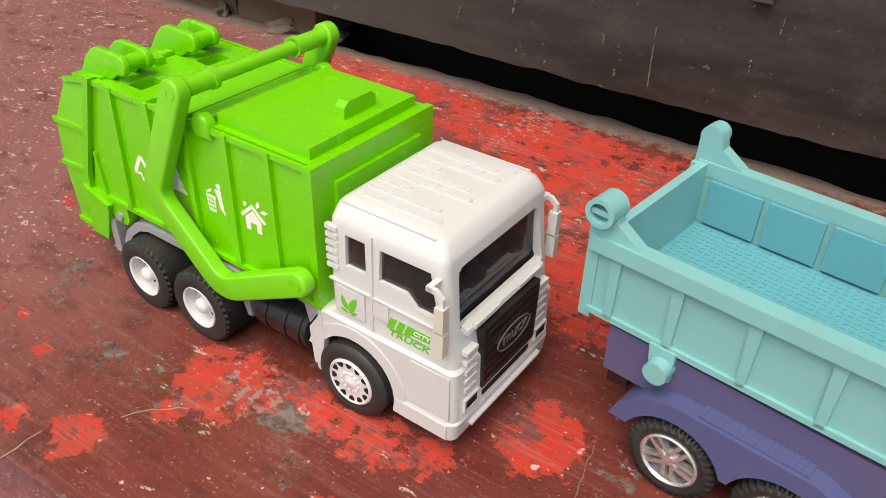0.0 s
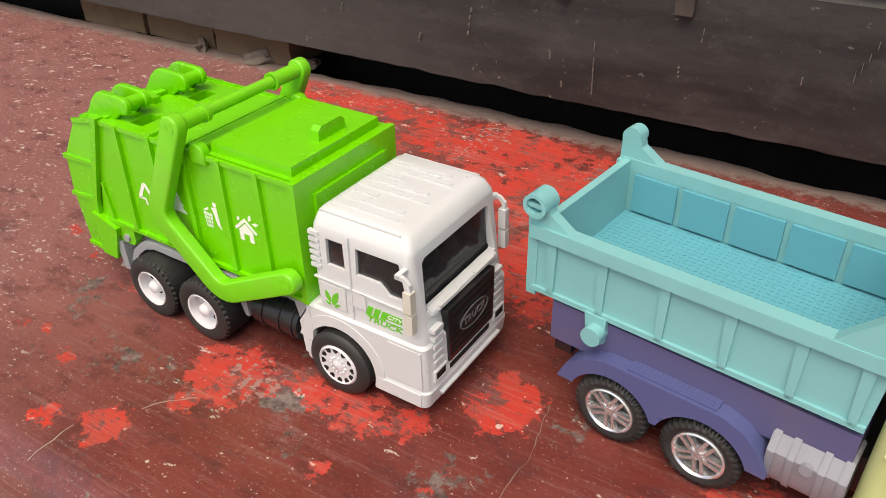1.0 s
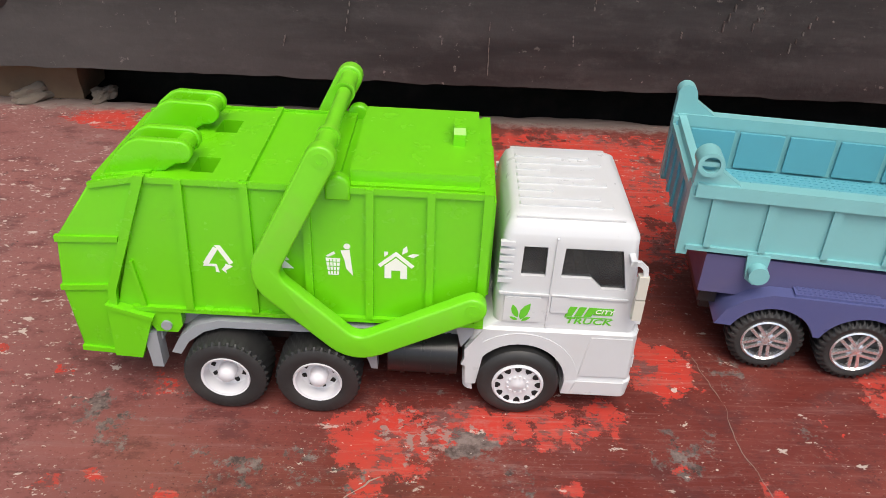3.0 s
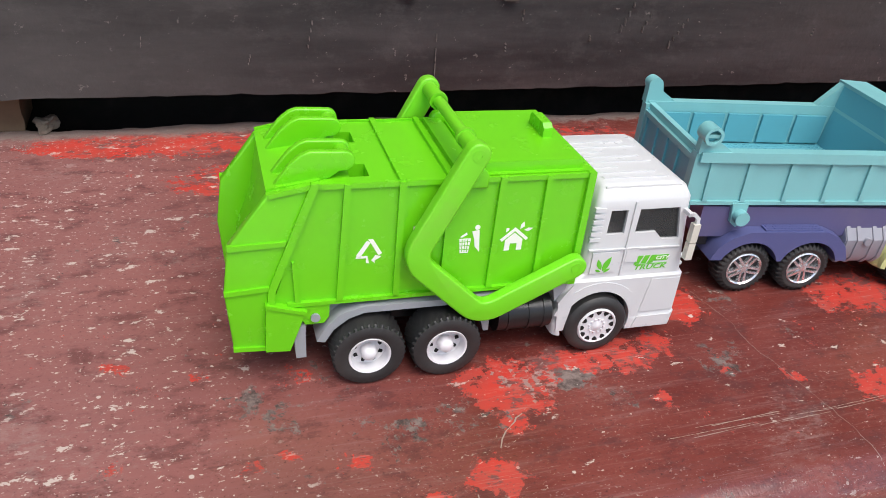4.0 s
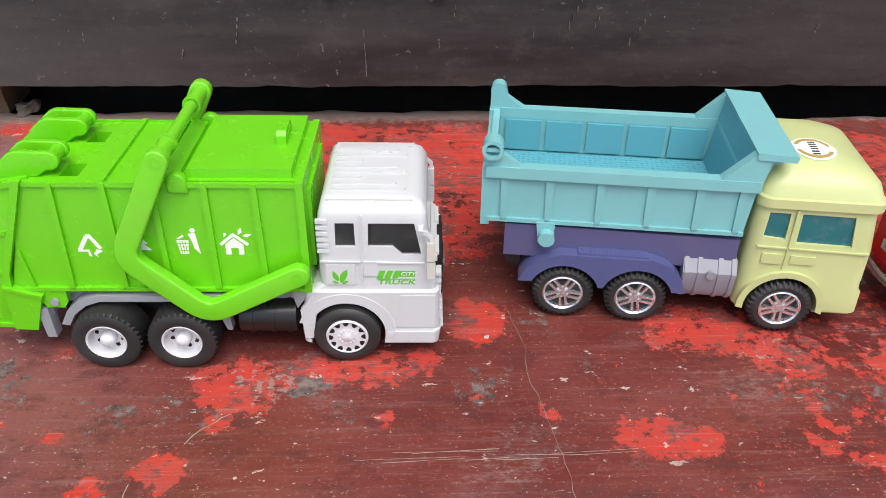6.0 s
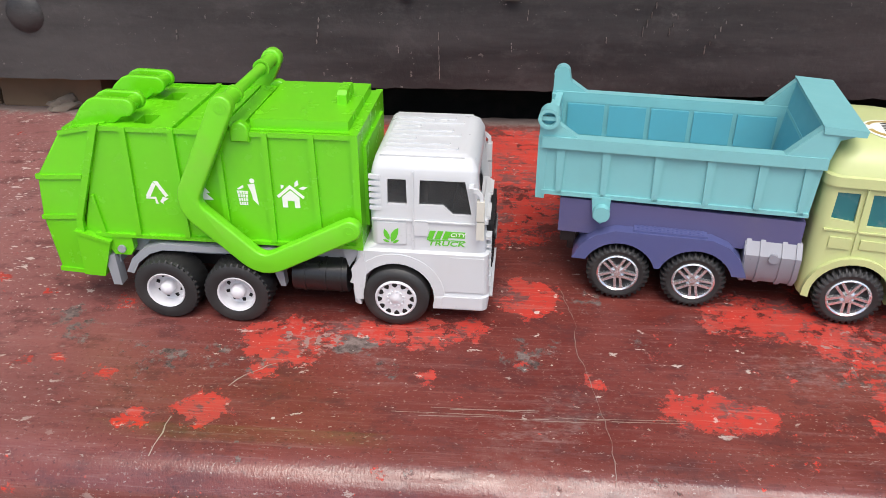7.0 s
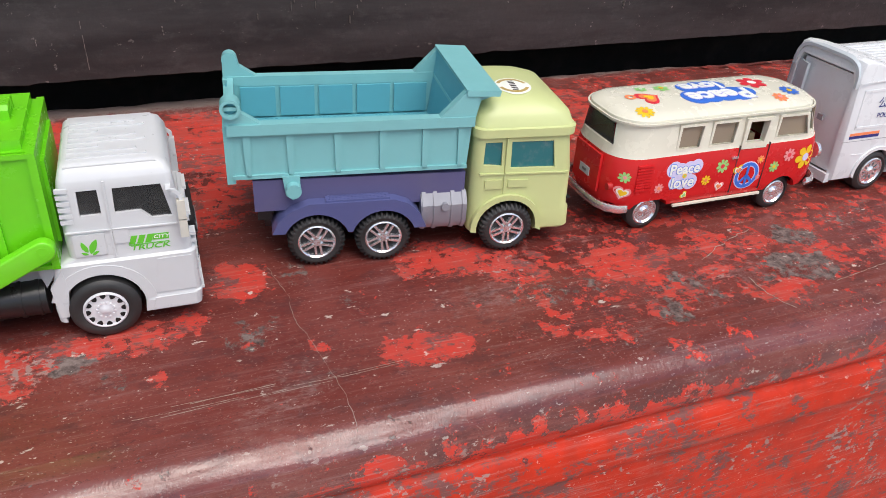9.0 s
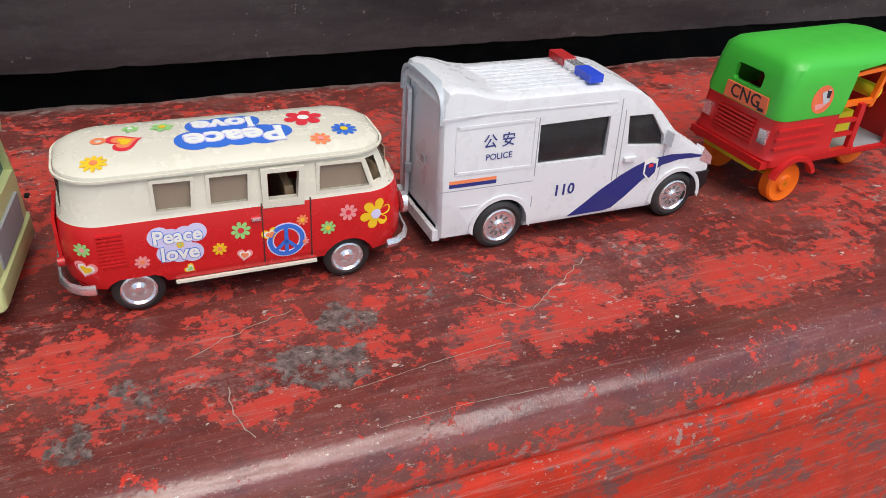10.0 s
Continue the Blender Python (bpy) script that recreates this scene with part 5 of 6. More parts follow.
# ---- the bus ----
def camper_bus():
    t = thing("camper_bus", 0.170, 0.1985, 0, 0, "red and cream toy camper bus covered in flower stickers", "toy bus")
    W = 43.0
    lower = stack([(11.6, 12, 124, 2.2, W - 2.2, 12), (12.6, 10, 126.5, 0.8, W - 0.8, 13), (16, 8.4, 128.4, 0.0, W, 14), (26, 7.6, 128.8, -0.3, W + 0.3, 14.5), (35.4, 8.2, 127.0, -0.1, W + 0.1, 14.5), (37.4, 8.8, 126.4, 0.2, W - 0.2, 14.5)], 10)
    room = stack([(14, 10, 124, 2.4, W - 2.4, 8), (40, 10, 123.4, 2.4, W - 2.4, 9)], 6)
    arch = [(18.6, 4), (19.4, 11.0), (21.6, 14.6), (24.4, 16.2), (36.0, 16.2), (38.6, 14.8), (40.6, 11.4), (41.4, 4)]
    body = part("body", cut(lower, room, prism(arch, -4, 10), prism(arch, W - 10, W + 4), rod(105, 9, 10.0, -4, 10, 36), rod(105, 9, 10.0, W - 10, W + 4, 36)), RED, t, "glossy red lower body")
    upper = stack([(37.4, 8.6, 126.2, 0.2, W - 0.2, 14.5), (38.2, 8.8, 125.6, 0.5, W - 0.5, 14.5), (46, 10.0, 122.6, 1.0, W - 1.0, 14.5), (52.6, 11.2, 119.4, 1.9, W - 1.9, 14), (53.2, 10.4, 120.2, 1.2, W - 1.2, 14.5), (54.4, 10.6, 119.8, 1.4, W - 1.4, 14.5), (55.8, 12.2, 118, 3.4, W - 3.4, 14), (56.7, 15.6, 114, 7.6, W - 7.6, 10), (57.2, 21.5, 108, 12.5, W - 12.5, 8), (57.4, 28, 101, 17.5, W - 17.5, 3.5)], 10)
    hollow = stack([(37, 10, 122, 2.6, W - 2.6, 9), (46, 11.4, 120.4, 3.0, W - 3.0, 9), (52.4, 13.2, 117.4, 3.9, W - 3.9, 9), (54.6, 16, 114, 7, W - 7, 9)], 6)
    side = [[(39.4, 40.2), (50.4, 40.0), (51.2, 50.2), (39.4, 50.4)], [(57.0, 40.2), (69.2, 40.0), (69.8, 50.2), (57.2, 50.4)], [(76.2, 39.4), (86.4, 39.2), (87.2, 49.6), (76.2, 49.8)], [(94.4, 40.2), (112.8, 40.0), (109.6, 49.8), (94.6, 50.0)]]
    corner = [(114.8, 40.4), (118.2, 40.8), (115.4, 50.0), (111.6, 50.0)]
    rear = [(9, 42), (W - 9, 42), (W - 11, 51.4), (11, 51.4)]
    front1, front2 = [(6, 41), (22, 41), (22, 51), (8, 51)], [(24, 41), (40, 41), (38, 51), (24, 51)]
    cuts = [hollow] + [prism(q, -3, W + 3) for q in side] + [prism(corner, -3, 9), prism(corner, W - 9, W + 3), prism(rear, 2, 16, "x"), prism(front1, 112, 130, "x"), prism(front2, 112, 130, "x")]
    roof = part("upper_body", cut(upper, *cuts), CREAM, t, "cream roof and window frame with stickers")
    for q in side[:2] + side[3:]:
        for y in (2.0, W - 2.4):
            part("side_window", prism(q, y, y + 0.4), PANE_LIT, roof)
    part("rear_window", move(prism(rear, 0, 0.4, "x"), 10.6), PANE_DARK, roof)
    for q in (front1, front2):
        part("windscreen", move(prism(q, 0, 0.4, "x"), 120.4), PANE_LIT, roof)
    frame3 = cut(prism([(74.2, 36.6), (88.6, 36.2), (89.2, 51.2), (74.0, 51.4)], -0.3, 1.6, "y", 0.4), prism(side[2], -3, 5))
    part("door_window_frame", frame3, CREAM, roof)
    for q in (side[0], side[1], side[3]):
        mx, mz = sum(p[0] for p in q) / 4, sum(p[1] for p in q) / 4
        wide_q = [(px + math.copysign(1.2, px - mx), pz + math.copysign(1.1, pz - mz)) for px, pz in q]
        for y0, y1 in ((0.5, 2.2), (W - 2.2, W - 0.5)):
            part("window_frame", cut(prism(wide_q, y0, y1, "y", 0.35), prism(q, y0 - 2, y1 + 2)), CREAM, roof)
    part("gutter", ring_strip(10.2, 120.4, 1.0, W - 1.0, 14.4, 52.7, 53.5), CREAM, roof)
    part("floor_pan", box(16, 118, 5, W - 5, 12.5, 15.5, 0.4), BLACK, t)
    for x in (38, 60, 84):
        part("seat", prism([(x, 15), (x + 13, 15), (x + 13, 27), (x + 4, 28), (x + 2, 41), (x - 1, 41)], 6, W - 6, "y", 1.0), TAN, t)
    part("dashboard", box(113, 122, 5, W - 5, 28, 38.5, 1.5), TAN, t)
    # bright trim
    trail = [(17.0, -0.6), (13.0, 0.0), (9.0, 3.2), (6.5, 8.4), (5.4, W / 2), (6.5, W - 8.4), (9.0, W - 3.2), (13.0, W), (17.0, W + 0.6)]
    part("rear_bumper", sweep_strip(trail, 12.4, 16.0, 1.1), CHROME, t)
    part("front_bumper", sweep_strip([(136.6 - a, b) for a, b in trail], 12.6, 16.2, 1.1), CHROME, t)
    for y0, y1 in ((-0.9, 0.6), (W - 0.6, W + 0.9)):
        part("side_strip", box(42.5, 92.5, y0 + 0.3, y1, 11.4, 12.4, 0.3), CREAM, t)
    for y in (8.0, W - 8.0):
        part("tail_lamp", move(rod(0, 0, 1.6, -1.6, 0.6, 16, "x"), 8.6, y - 5, 25), LAMP_RED, t)
        part("headlamp", move(rod(0, 0, 4.2, -0.6, 1.2, 24, "x", 0.4), 128.2, y, 27), CHROME, t)
    plate = part("rear_plate", box(6.6, 7.8, 18, 26, 23.0, 27.0, 0.3), VAN_GREY, t)
    part("plate_bar", box(6.4, 6.7, 20.5, 23.5, 24.4, 25.6), BADGE, plate)
    part("engine_lid", box(6.9, 8.0, 11, 32, 18.5, 36.5, 0.4), RED, t)
    for k in range(9):
        part("louvre", box(19.6, 27.6, -0.75, 0.4, 22.2 + 1.45 * k, 23.0 + 1.45 * k, 0.25), RED, body)
    for x in (73.4, 90.6):
        part("door_line", box(x, x + 0.35, -0.42, 0.6, 14.5, 38.4), RUBBER, body)
    part("door_handle", box(69.8, 73, -1.4, 0, 32.6, 33.4, 0.2), CHROME, body)
    bt, rt = tree_of(body), tree_of(roof)

    def put(bm, mat, off=0.12, name="sticker"):
        return part(name, lay(bm, bt, (0, 1, 0), off), mat, body)

    def flower(x, z, r, mat, heart=S_YELLOW, n=8):
        f = put(petal_flower(x, z, r, n), mat, 0.18)
        put(prism(disc_pts(x, z, r * 0.32, 12), 0, 0.08), heart, 0.3, "sticker_middle")
        return f

    def heart(x, z, r, outer, mid, tilt):
        put(prism(heart_pts(x, z, r, tilt), 0, 0.08), outer, 0.12)
        put(prism(heart_pts(x, z, r * 0.72, tilt), 0, 0.08), PRINT_WHITE, 0.2)
        put(prism(heart_pts(x, z, r * 0.5, tilt), 0, 0.08), mid, 0.28)
    flower(14.8, 28.9, 2.6, S_GREEN, PINK)
    heart(14.8, 21.0, 3.6, PINK, S_YELLOW, -0.25)
    flower(32.6, 22.2, 2.6, PINK, S_ORANGE)
    flower(65.9, 29.2, 3.5, S_GREEN, S_RED)
    flower(58.2, 23.0, 2.6, S_YELLOW, S_ORANGE)
    heart(66.5, 18.6, 2.8, PINK, S_ORANGE, -0.2)
    heart(47.8, 16.6, 2.0, S_YELLOW, S_GREEN, 0.9)
    flower(87.6, 30.0, 2.2, S_ORANGE, S_YELLOW)
    flower(96.9, 25.2, 2.9, S_GREEN, S_YELLOW)
    flower(104.6, 30.4, 3.4, PINK, S_RED)
    flower(115.2, 28.2, 6.2, S_YELLOW, LILAC, 6)
    # peace sign
    put(ring_prism(81.6, 22.6, 4.5, 7.1, 0, 0.05, 32), LILAC, 0.1, "sticker_back")
    put(ring_prism(81.6, 22.6, 5.0, 6.6, 0, 0.1, 32), SKYBLUE, 0.2)
    spokes = bmesh.new()
    for a in (90, 270, 225, 315):
        c, s = math.cos(radians(a)), math.sin(radians(a))
        add_prism(spokes, [(81.6 - 0.7 * s, 22.6 + 0.7 * c), (81.6 + 5.4 * c - 0.7 * s, 22.6 + 5.4 * s + 0.7 * c), (81.6 + 5.4 * c + 0.7 * s, 22.6 + 5.4 * s - 0.7 * c), (81.6 + 0.7 * s, 22.6 - 0.7 * c)], 0, 0.1)
    put(spokes, SKYBLUE, 0.24)
    heart(76.0, 25.6, 3.0, S_YELLOW, S_ORANGE, 0.3)
    flower(88.0, 21.0, 1.9, PINK, S_ORANGE)
    # lettered cloud on the side
    cloud = [(39.0, 30.8, 3.9), (42.6, 30.0, 3.6), (47.2, 30.4, 3.6), (51.0, 31.0, 3.6), (41.0, 24.2, 3.6), (45, 23.8, 3.8), (49.2, 23.4, 3.8), (44.8, 27, 4.6)]
    for cx, cz, r in cloud:
        put(prism(disc_pts(cx, cz, r, 18), 0, 0.05), LILAC, 0.10 + 0.002 * cx - 0.07, "sticker_back")
    put(move(lettering("Peace", 7.0, 0, 0.1, 0.45), 44.8, 0, 30.4), SKYBLUE, 0.20, "sticker_word")
    put(move(lettering("Peace", 7.0, 0, 0.1, 0.2), 44.8, 0, 30.4), PRINT_WHITE, 0.32, "sticker_word")
    put(move(lettering("love", 7.6, 0, 0.1, 0.45), 45.0, 0, 23.6), SKYBLUE, 0.20, "sticker_word")
    put(move(lettering("love", 7.6, 0, 0.1, 0.2), 45.0, 0, 23.6), PRINT_WHITE, 0.32, "sticker_word")
    flower(45.4, 27.0, 1.4, S_YELLOW, S_GREEN)

    # stickers on the roof, read from the other side
    def up(bm, mat, off=0.2, name="sticker"):
        return part(name, lay(bm, rt, (0, 0, -1), off), mat, roof)
    flat = Matrix.Rotation(radians(-90), 4, "X")

    def roof_flower(x, y, r, mat, mid, n=8):
        up(move(petal_flower(0, 0, r, n), x, y, 0, flat), mat, 0.22)
        up(prism(disc_pts(x, y, r * 0.3, 12), 0, 0.05, "z"), mid, 0.36, "sticker_middle")
    roof_flower(23.0, 7.6, 4.4, S_YELLOW, S_ORANGE, 10)
    up(bmesh_split(prism(heart_pts(33.5, 20, 6.4, 1.9), 0, 0.05, "z"), 2), S_RED, 0.15)
    up(bmesh_split(prism(heart_pts(33.5, 20, 4.6, 1.9), 0, 0.05, "z"), 2), S_ORANGE, 0.26)
    up(bmesh_split(prism(heart_pts(33.5, 20, 2.6, 1.9), 0, 0.05, "z"), 1), S_YELLOW, 0.36)
    up(ring_prism(25.0, 22.5, 1.2, 2.6, 0, 0.08, 18, "z"), S_ORANGE, 0.2)
    roof_flower(46, 29.5, 4.0, S_GREEN, S_YELLOW, 6)
    roof_flower(35.5, 30.5, 3.0, S_GREEN, PRINT_WHITE, 6)
    roof_flower(95, 26.0, 7.2, S_RED, PRINT_WHITE, 6)
    roof_flower(107, 13.4, 4.8, SKYBLUE, S_YELLOW, 10)
    roof_flower(97.0, 8.0, 3.8, S_ORANGE, PINK, 8)
    for k, (cx, cy, r) in enumerate([(55.5, 16.0, 7.0), (62.5, 16.5, 7.4), (70.5, 16.5, 7.4), (78.5, 16.0, 7.4), (83.5, 17, 5.4), (59.5, 27, 6.2), (66.5, 28, 6.0), (73.5, 28, 6.0), (65.5, 22, 6)]):
        up(bmesh_split(prism(disc_pts(cx, cy, r, 20), 0, 0.05, "z"), 2), SKYBLUE, 0.14 + 0.006 * k, "sticker_back")
    turn = Matrix.Rotation(radians(180), 4, "Z") @ flat

    def roof_word(word, size, x, y):
        for bold, mat, off in ((0.85, LILAC, 0.30), (0.42, PRINT_WHITE, 0.44)):
            bm = lettering(word, size, 0, 0.06, bold)
            up(move(bm, x, y, 0, Matrix.Rotation(radians(180), 4, "Z") @ Matrix.Rotation(radians(-90), 4, "X")), mat, off, "sticker_word")
    roof_word("Peace", 14.6, 69.0, 16.0)
    roof_word("love", 12.5, 66.5, 27.6)
    for x in (30, 105):
        part("axle", rod(x, 9.0, 1.3, 3, W - 3, 12), BLACK, t)
        wheel(t, x, 2.6, 9.0, 7.0, "disc")
        wheel(t, x, W - 2.6, 9.0, 7.0, "disc", True)
    return t


def ring_strip(x0, x1, y0, y1, r, z0, z1, wide=0.8):
    """A thin moulding round a rounded rectangle."""
    bm = bmesh.new()
    loops = []
    for grow, z in ((0, z0), (wide, z0), (wide, z1), (0, z1)):
        ring = []
        for cx, cy, a in ((x1 - r, y0 + r, -90), (x1 - r, y1 - r, 0), (x0 + r, y1 - r, 90), (x0 + r, y0 + r, 180)):
            for k in range(9):
                q = radians(a + 90 * k / 8)
                ring.append(bm.verts.new((cx + (r + grow) * math.cos(q), cy + (r + grow) * math.sin(q), z)))
        loops.append(ring)
    for q in range(4):
        a, b = loops[q], loops[(q + 1) % 4]
        for i in range(len(a)):
            j = (i + 1) % len(a)
            bm.faces.new((a[i], a[j], b[j], b[i]))
    return bm


def sweep_strip(trail, z0, z1, thick):
    """A band of rounded section along a bent line in plan."""
    bm = bmesh.new()
    rows = []
    for i, (x, y) in enumerate(trail):
        a, b = trail[max(0, i - 1)], trail[min(len(trail) - 1, i + 1)]
        d = Vector((b[0] - a[0], b[1] - a[1])).normalized()
        n = Vector((-d.y, d.x)) * thick
        zm = (z0 + z1) / 2
        rows.append([bm.verts.new(v) for v in ((x + n.x * 0.5, y + n.y * 0.5, z0), (x - n.x * 0.2, y - n.y * 0.2, z0), (x - n.x, y - n.y, zm), (x - n.x * 0.2, y - n.y * 0.2, z1), (x + n.x * 0.5, y + n.y * 0.5, z1), (x + n.x, y + n.y, zm))])
    for a, b in zip(rows, rows[1:]):
        for i in range(6):
            j = (i + 1) % 6
            bm.faces.new((a[i], a[j], b[j], b[i]))
    bm.faces.new(rows[0])
    bm.faces.new(rows[-1][::-1])
    return bm


camper_bus()


# ---- the police van ----
def police_van():
    t = thing("police_van", 0.320, 0.2035, 0, 1.5, "white toy police van with blue stripe and roof lights", "toy van")
    W = 46.0
    outline = [(-6.2, 8.2), (110, 6.6), (122, 9.4), (126, 15), (126.2, 24), (124, 29), (117, 34.0), (105.5, 40.5), (101.5, 44.5), (95.5, 51), (88, 58.0), (81, 62.6), (73, 64.6), (40, 65.0), (20, 65.2), (12, 66.6), (5, 69.0), (-2, 70.2), (-5, 69.4), (-7.0, 65), (-7.2, 55), (-7.0, 30)]
    lean = lambda y0, s: (lambda z: y0 + s * max(0.0, (z - 30) * 0.055))
    hull = loft(outline, [(lean(0.0, 1), 2.2), (lean(0.3, 1), 0.9), (lean(1.6, 1), 0.1), (lean(6, 1), -0.3), (W / 2, -0.6), (lean(W - 6, -1), -0.3), (lean(W - 1.6, -1), 0.1), (lean(W - 0.3, -1), 0.9), (lean(W, -1), 2.2)])
    side_win, door_win = [(35.4, 35.8), (68.0, 35.2), (67.8, 53.2), (35.0, 53.0)], [(78.6, 38.8), (97.6, 36.6), (96.8, 41.4), (89.2, 51.8), (77.2, 52.2)]
    room = loft([(-4, 14), (96, 14), (98, 37), (88, 49), (77, 57), (66, 60), (0, 61), (-4, 58)], [(3.4, 1), (4.2, 0), (W - 4.2, 0), (W - 3.4, 1)])
    screen = [(5.5, 44), (W - 5.5, 44), (W - 7, 62), (7, 62)]
    cuts = [room, prism(side_win, -4, W + 4), prism(door_win, -4, W + 4), prism([(4, 12), (W - 4, 12), (W - 4.5, 58), (W - 7, 64), (7, 64), (4.5, 58)], -16, 0, "x")]
    cuts += [rod(x, 10.8, 12.4, a, b, 40) for x in (20.3, 108.6) for a, b in ((-4, 9), (W - 9, W + 4))]
    body = part("body", cut(hull, *cuts), VAN_WHITE, t, "white enamel body with printed marks")
    for y in (2.6, W - 3.2):
        part("side_window", prism(side_win, y, y + 0.5), PANE_DARK, body)
        part("door_window", prism(door_win, y, y + 0.5), PANE_DARK, body)
    part("liner", box(30, 72, 8, W - 8, 15, 56, 1), BLACK, t)
    part("windscreen", prism([(101.4, 44.0), (95.4, 50.4), (88.0, 57.2), (88.6, 58.6), (96.2, 51.6), (102.2, 45.0)], 8, W - 8), BLACK, body)
    # rear: one leaf shut, the other ajar
    part("rear_door", box(-5.6, -4.0, 4.0, W - 8.0, 12.2, 62.5, 0.6), VAN_WHITE, t, "white rear door leaf")
    leaf = part("rear_door", move(box(-1.0, 0.6, 0, 13.5, 12.6, 60, 0.5), -7.6, W - 13.0, 0, Matrix.Rotation(radians(-14), 4, "Z")), VAN_GREY, t, "pale grey rear door leaf ajar")
    part("hinge", box(-9.4, -6.6, W - 14.6, W - 12.6, 24, 28, 0.3), GREY, leaf)
    part("door_latch", box(-8.4, -7.4, 15, 18.4, 36, 39, 0.4), GREY, t)
    part("rear_step", prism([(2, 7.2), (W - 2, 7.2), (W - 2, 12.0), (2, 12.0)], -8.6, -5.4, "x", 0.6), VAN_WHITE, t)
    bow = [(23 + 20.6 * math.copysign(abs(math.cos(q)) ** 0.45, math.cos(q)), 57.0 + 13.4 * math.sin(q) ** 0.6) for q in [math.pi * k / 20 for k in range(21)]]
    hood = bow + [(23 + (x - 23) * 0.93, 57 + (z - 57) * 0.90) for x, z in bow[::-1]]
    part("rear_hood", prism(hood, -8.0, 0.0, "x"), VAN_GREY, body)
    for k in range(8):
        y = 9.5 + 3.7 * k
        part("roof_ridge", box(14, 62, y, y + 1.0, 65.0, 66.2, 0.35), VAN_WHITE, body)
    bt = tree_of(body)

    def put(bm, mat, off=0.12, name="mark"):
        return part(name, lay(bm, bt, (0, 1, 0), off), mat, body)
    # raised frame, seams, arches
    for pts in ([(-1.6, 56), (33.4, 56), (33.4, 54.8), (-1.6, 54.8)], [(-1.6, 37.6), (33.4, 36.4), (33.4, 35.2), (-1.6, 36.4)], [(-1.6, 56), (-0.4, 56), (-0.4, 37), (-1.6, 37)], [(32.4, 56), (33.4, 56), (33.4, 36), (32.4, 36)],
                [(-8, 60.6), (70, 59.4), (70, 58.7), (-8, 59.9)], [(2, 22.4), (10, 22.2), (10, 21.8), (2, 22.0)]):
        put(bmesh_split(prism(pts, 0, 0.3), 3), VAN_WHITE, 0.25, "raised_line")
    for pts in ([(34.2, 56), (34.6, 56), (34.6, 9), (34.2, 9)], [(72.6, 60), (73.0, 60), (73.4, 9), (73.0, 9)], [(-8, 30.2), (34, 29.4), (34, 29.1), (-8, 29.9)], [(75, 55), (75.4, 55), (76, 9), (75.6, 9)], [(98.6, 34), (99, 34), (97, 12), (96.6, 12)]):
        put(bmesh_split(prism(pts, 0, 0.05), 3), GREY, 0.06, "seam")
    for x in (20.3, 108.6):
        arch = [(x + 14.2 * math.cos(radians(a)), 10.8 + 14.2 * math.sin(radians(a))) for a in range(-10, 191, 12)] + [(x + 12.4 * math.cos(radians(a)), 10.8 + 12.4 * math.sin(radians(a))) for a in range(190, -11, -12)]
        part("arch_lip", prism(arch, -0.9, 1.0, "y", 0.35), VAN_WHITE, body)
    part("front_bumper", loft([(113, 7.4), (121, 8.4), (126.8, 14.4), (126.8, 21.6), (118.5, 21.4), (115.6, 16)], [(-0.5, 0.6), (0.6, 0), (W - 0.6, 0), (W + 0.5, 0.6)]), BLACK, body)
    part("headlamp", prism([(119.6, 27), (126.6, 23.6), (126.2, 28), (120.6, 33)], -0.1, 5, "y", 0.4), CHROME, body)
    part("headlamp", prism([(119.6, 27), (126.6, 23.6), (126.2, 28), (120.6, 33)], W - 5, W + 0.1, "y", 0.4), CHROME, body)
    for y0, y1 in ((-4.4, 0.6), (W - 0.6, W + 4.4)):
        part("mirror", prism([(97.6, 37.6), (100.6, 37.2), (101.6, 40.6), (101.0, 43.4), (98.2, 44)], y0, y1, "y", 0.7), VAN_WHITE, body)
    for y0, y1 in ((-1.2, 0.5),):
        part("door_handle", box(77.4, 83.4, y0, y1, 32.2, 33.8, 0.5), VAN_WHITE, body)
    # prints
    swoosh = [(52.9, 9.4), (60, 14.2), (68, 20), (77.2, 25.4), (85, 28.8), (92, 31.0), (103, 31.8), (114, 31.0), (123.0, 28.8), (118, 28.6), (108, 28.8), (98, 27.2), (90, 22.0), (81, 14.2), (74.5, 9.4)]
    strip = bmesh.new()
    ups, lows = swoosh[:9], [swoosh[0]] + swoosh[9:][::-1] + [swoosh[8]]

    def on(line, q):
        k = min(int(q * (len(line) - 1)), len(line) - 2)
        f = q * (len(line) - 1) - k
        return (line[k][0] + (line[k + 1][0] - line[k][0]) * f, line[k][1] + (line[k + 1][1] - line[k][1]) * f)
    for k in range(24):
        a, b = k / 24, (k + 1) / 24
        add_prism(strip, [on(ups, a), on(ups, b), on(lows, b), on(lows, a)], 0, 0.05)
    put(strip, BLUE, 0.14, "blue_stripe")
    put(bmesh_split(prism([(-3.6, 34.3), (17, 33.9), (17, 32.5), (-3.6, 32.9)], 0, 0.05)), S_ORANGE, 0.14, "orange_band")
    put(bmesh_split(prism([(-3.6, 32.8), (17, 32.4), (17, 30.9), (-3.6, 31.3)], 0, 0.05)), BLUE, 0.14, "blue_band")
    put(move(lettering("110", 7.0, 0.0, 0.05, 0.14), 49.4, 0, 22.8), BLUE, 0.2, "number_print")
    put(move(lettering("POLICE", 3.6, 0, 0.05, 0.02), 17.4, 0, 42.2), BLUE, 0.2, "word_print")
    put(move(lettering("公 安", 6.2, 0, 0.05, 0.04), 17.2, 0, 48.4), BLUE, 0.2, "word_print")
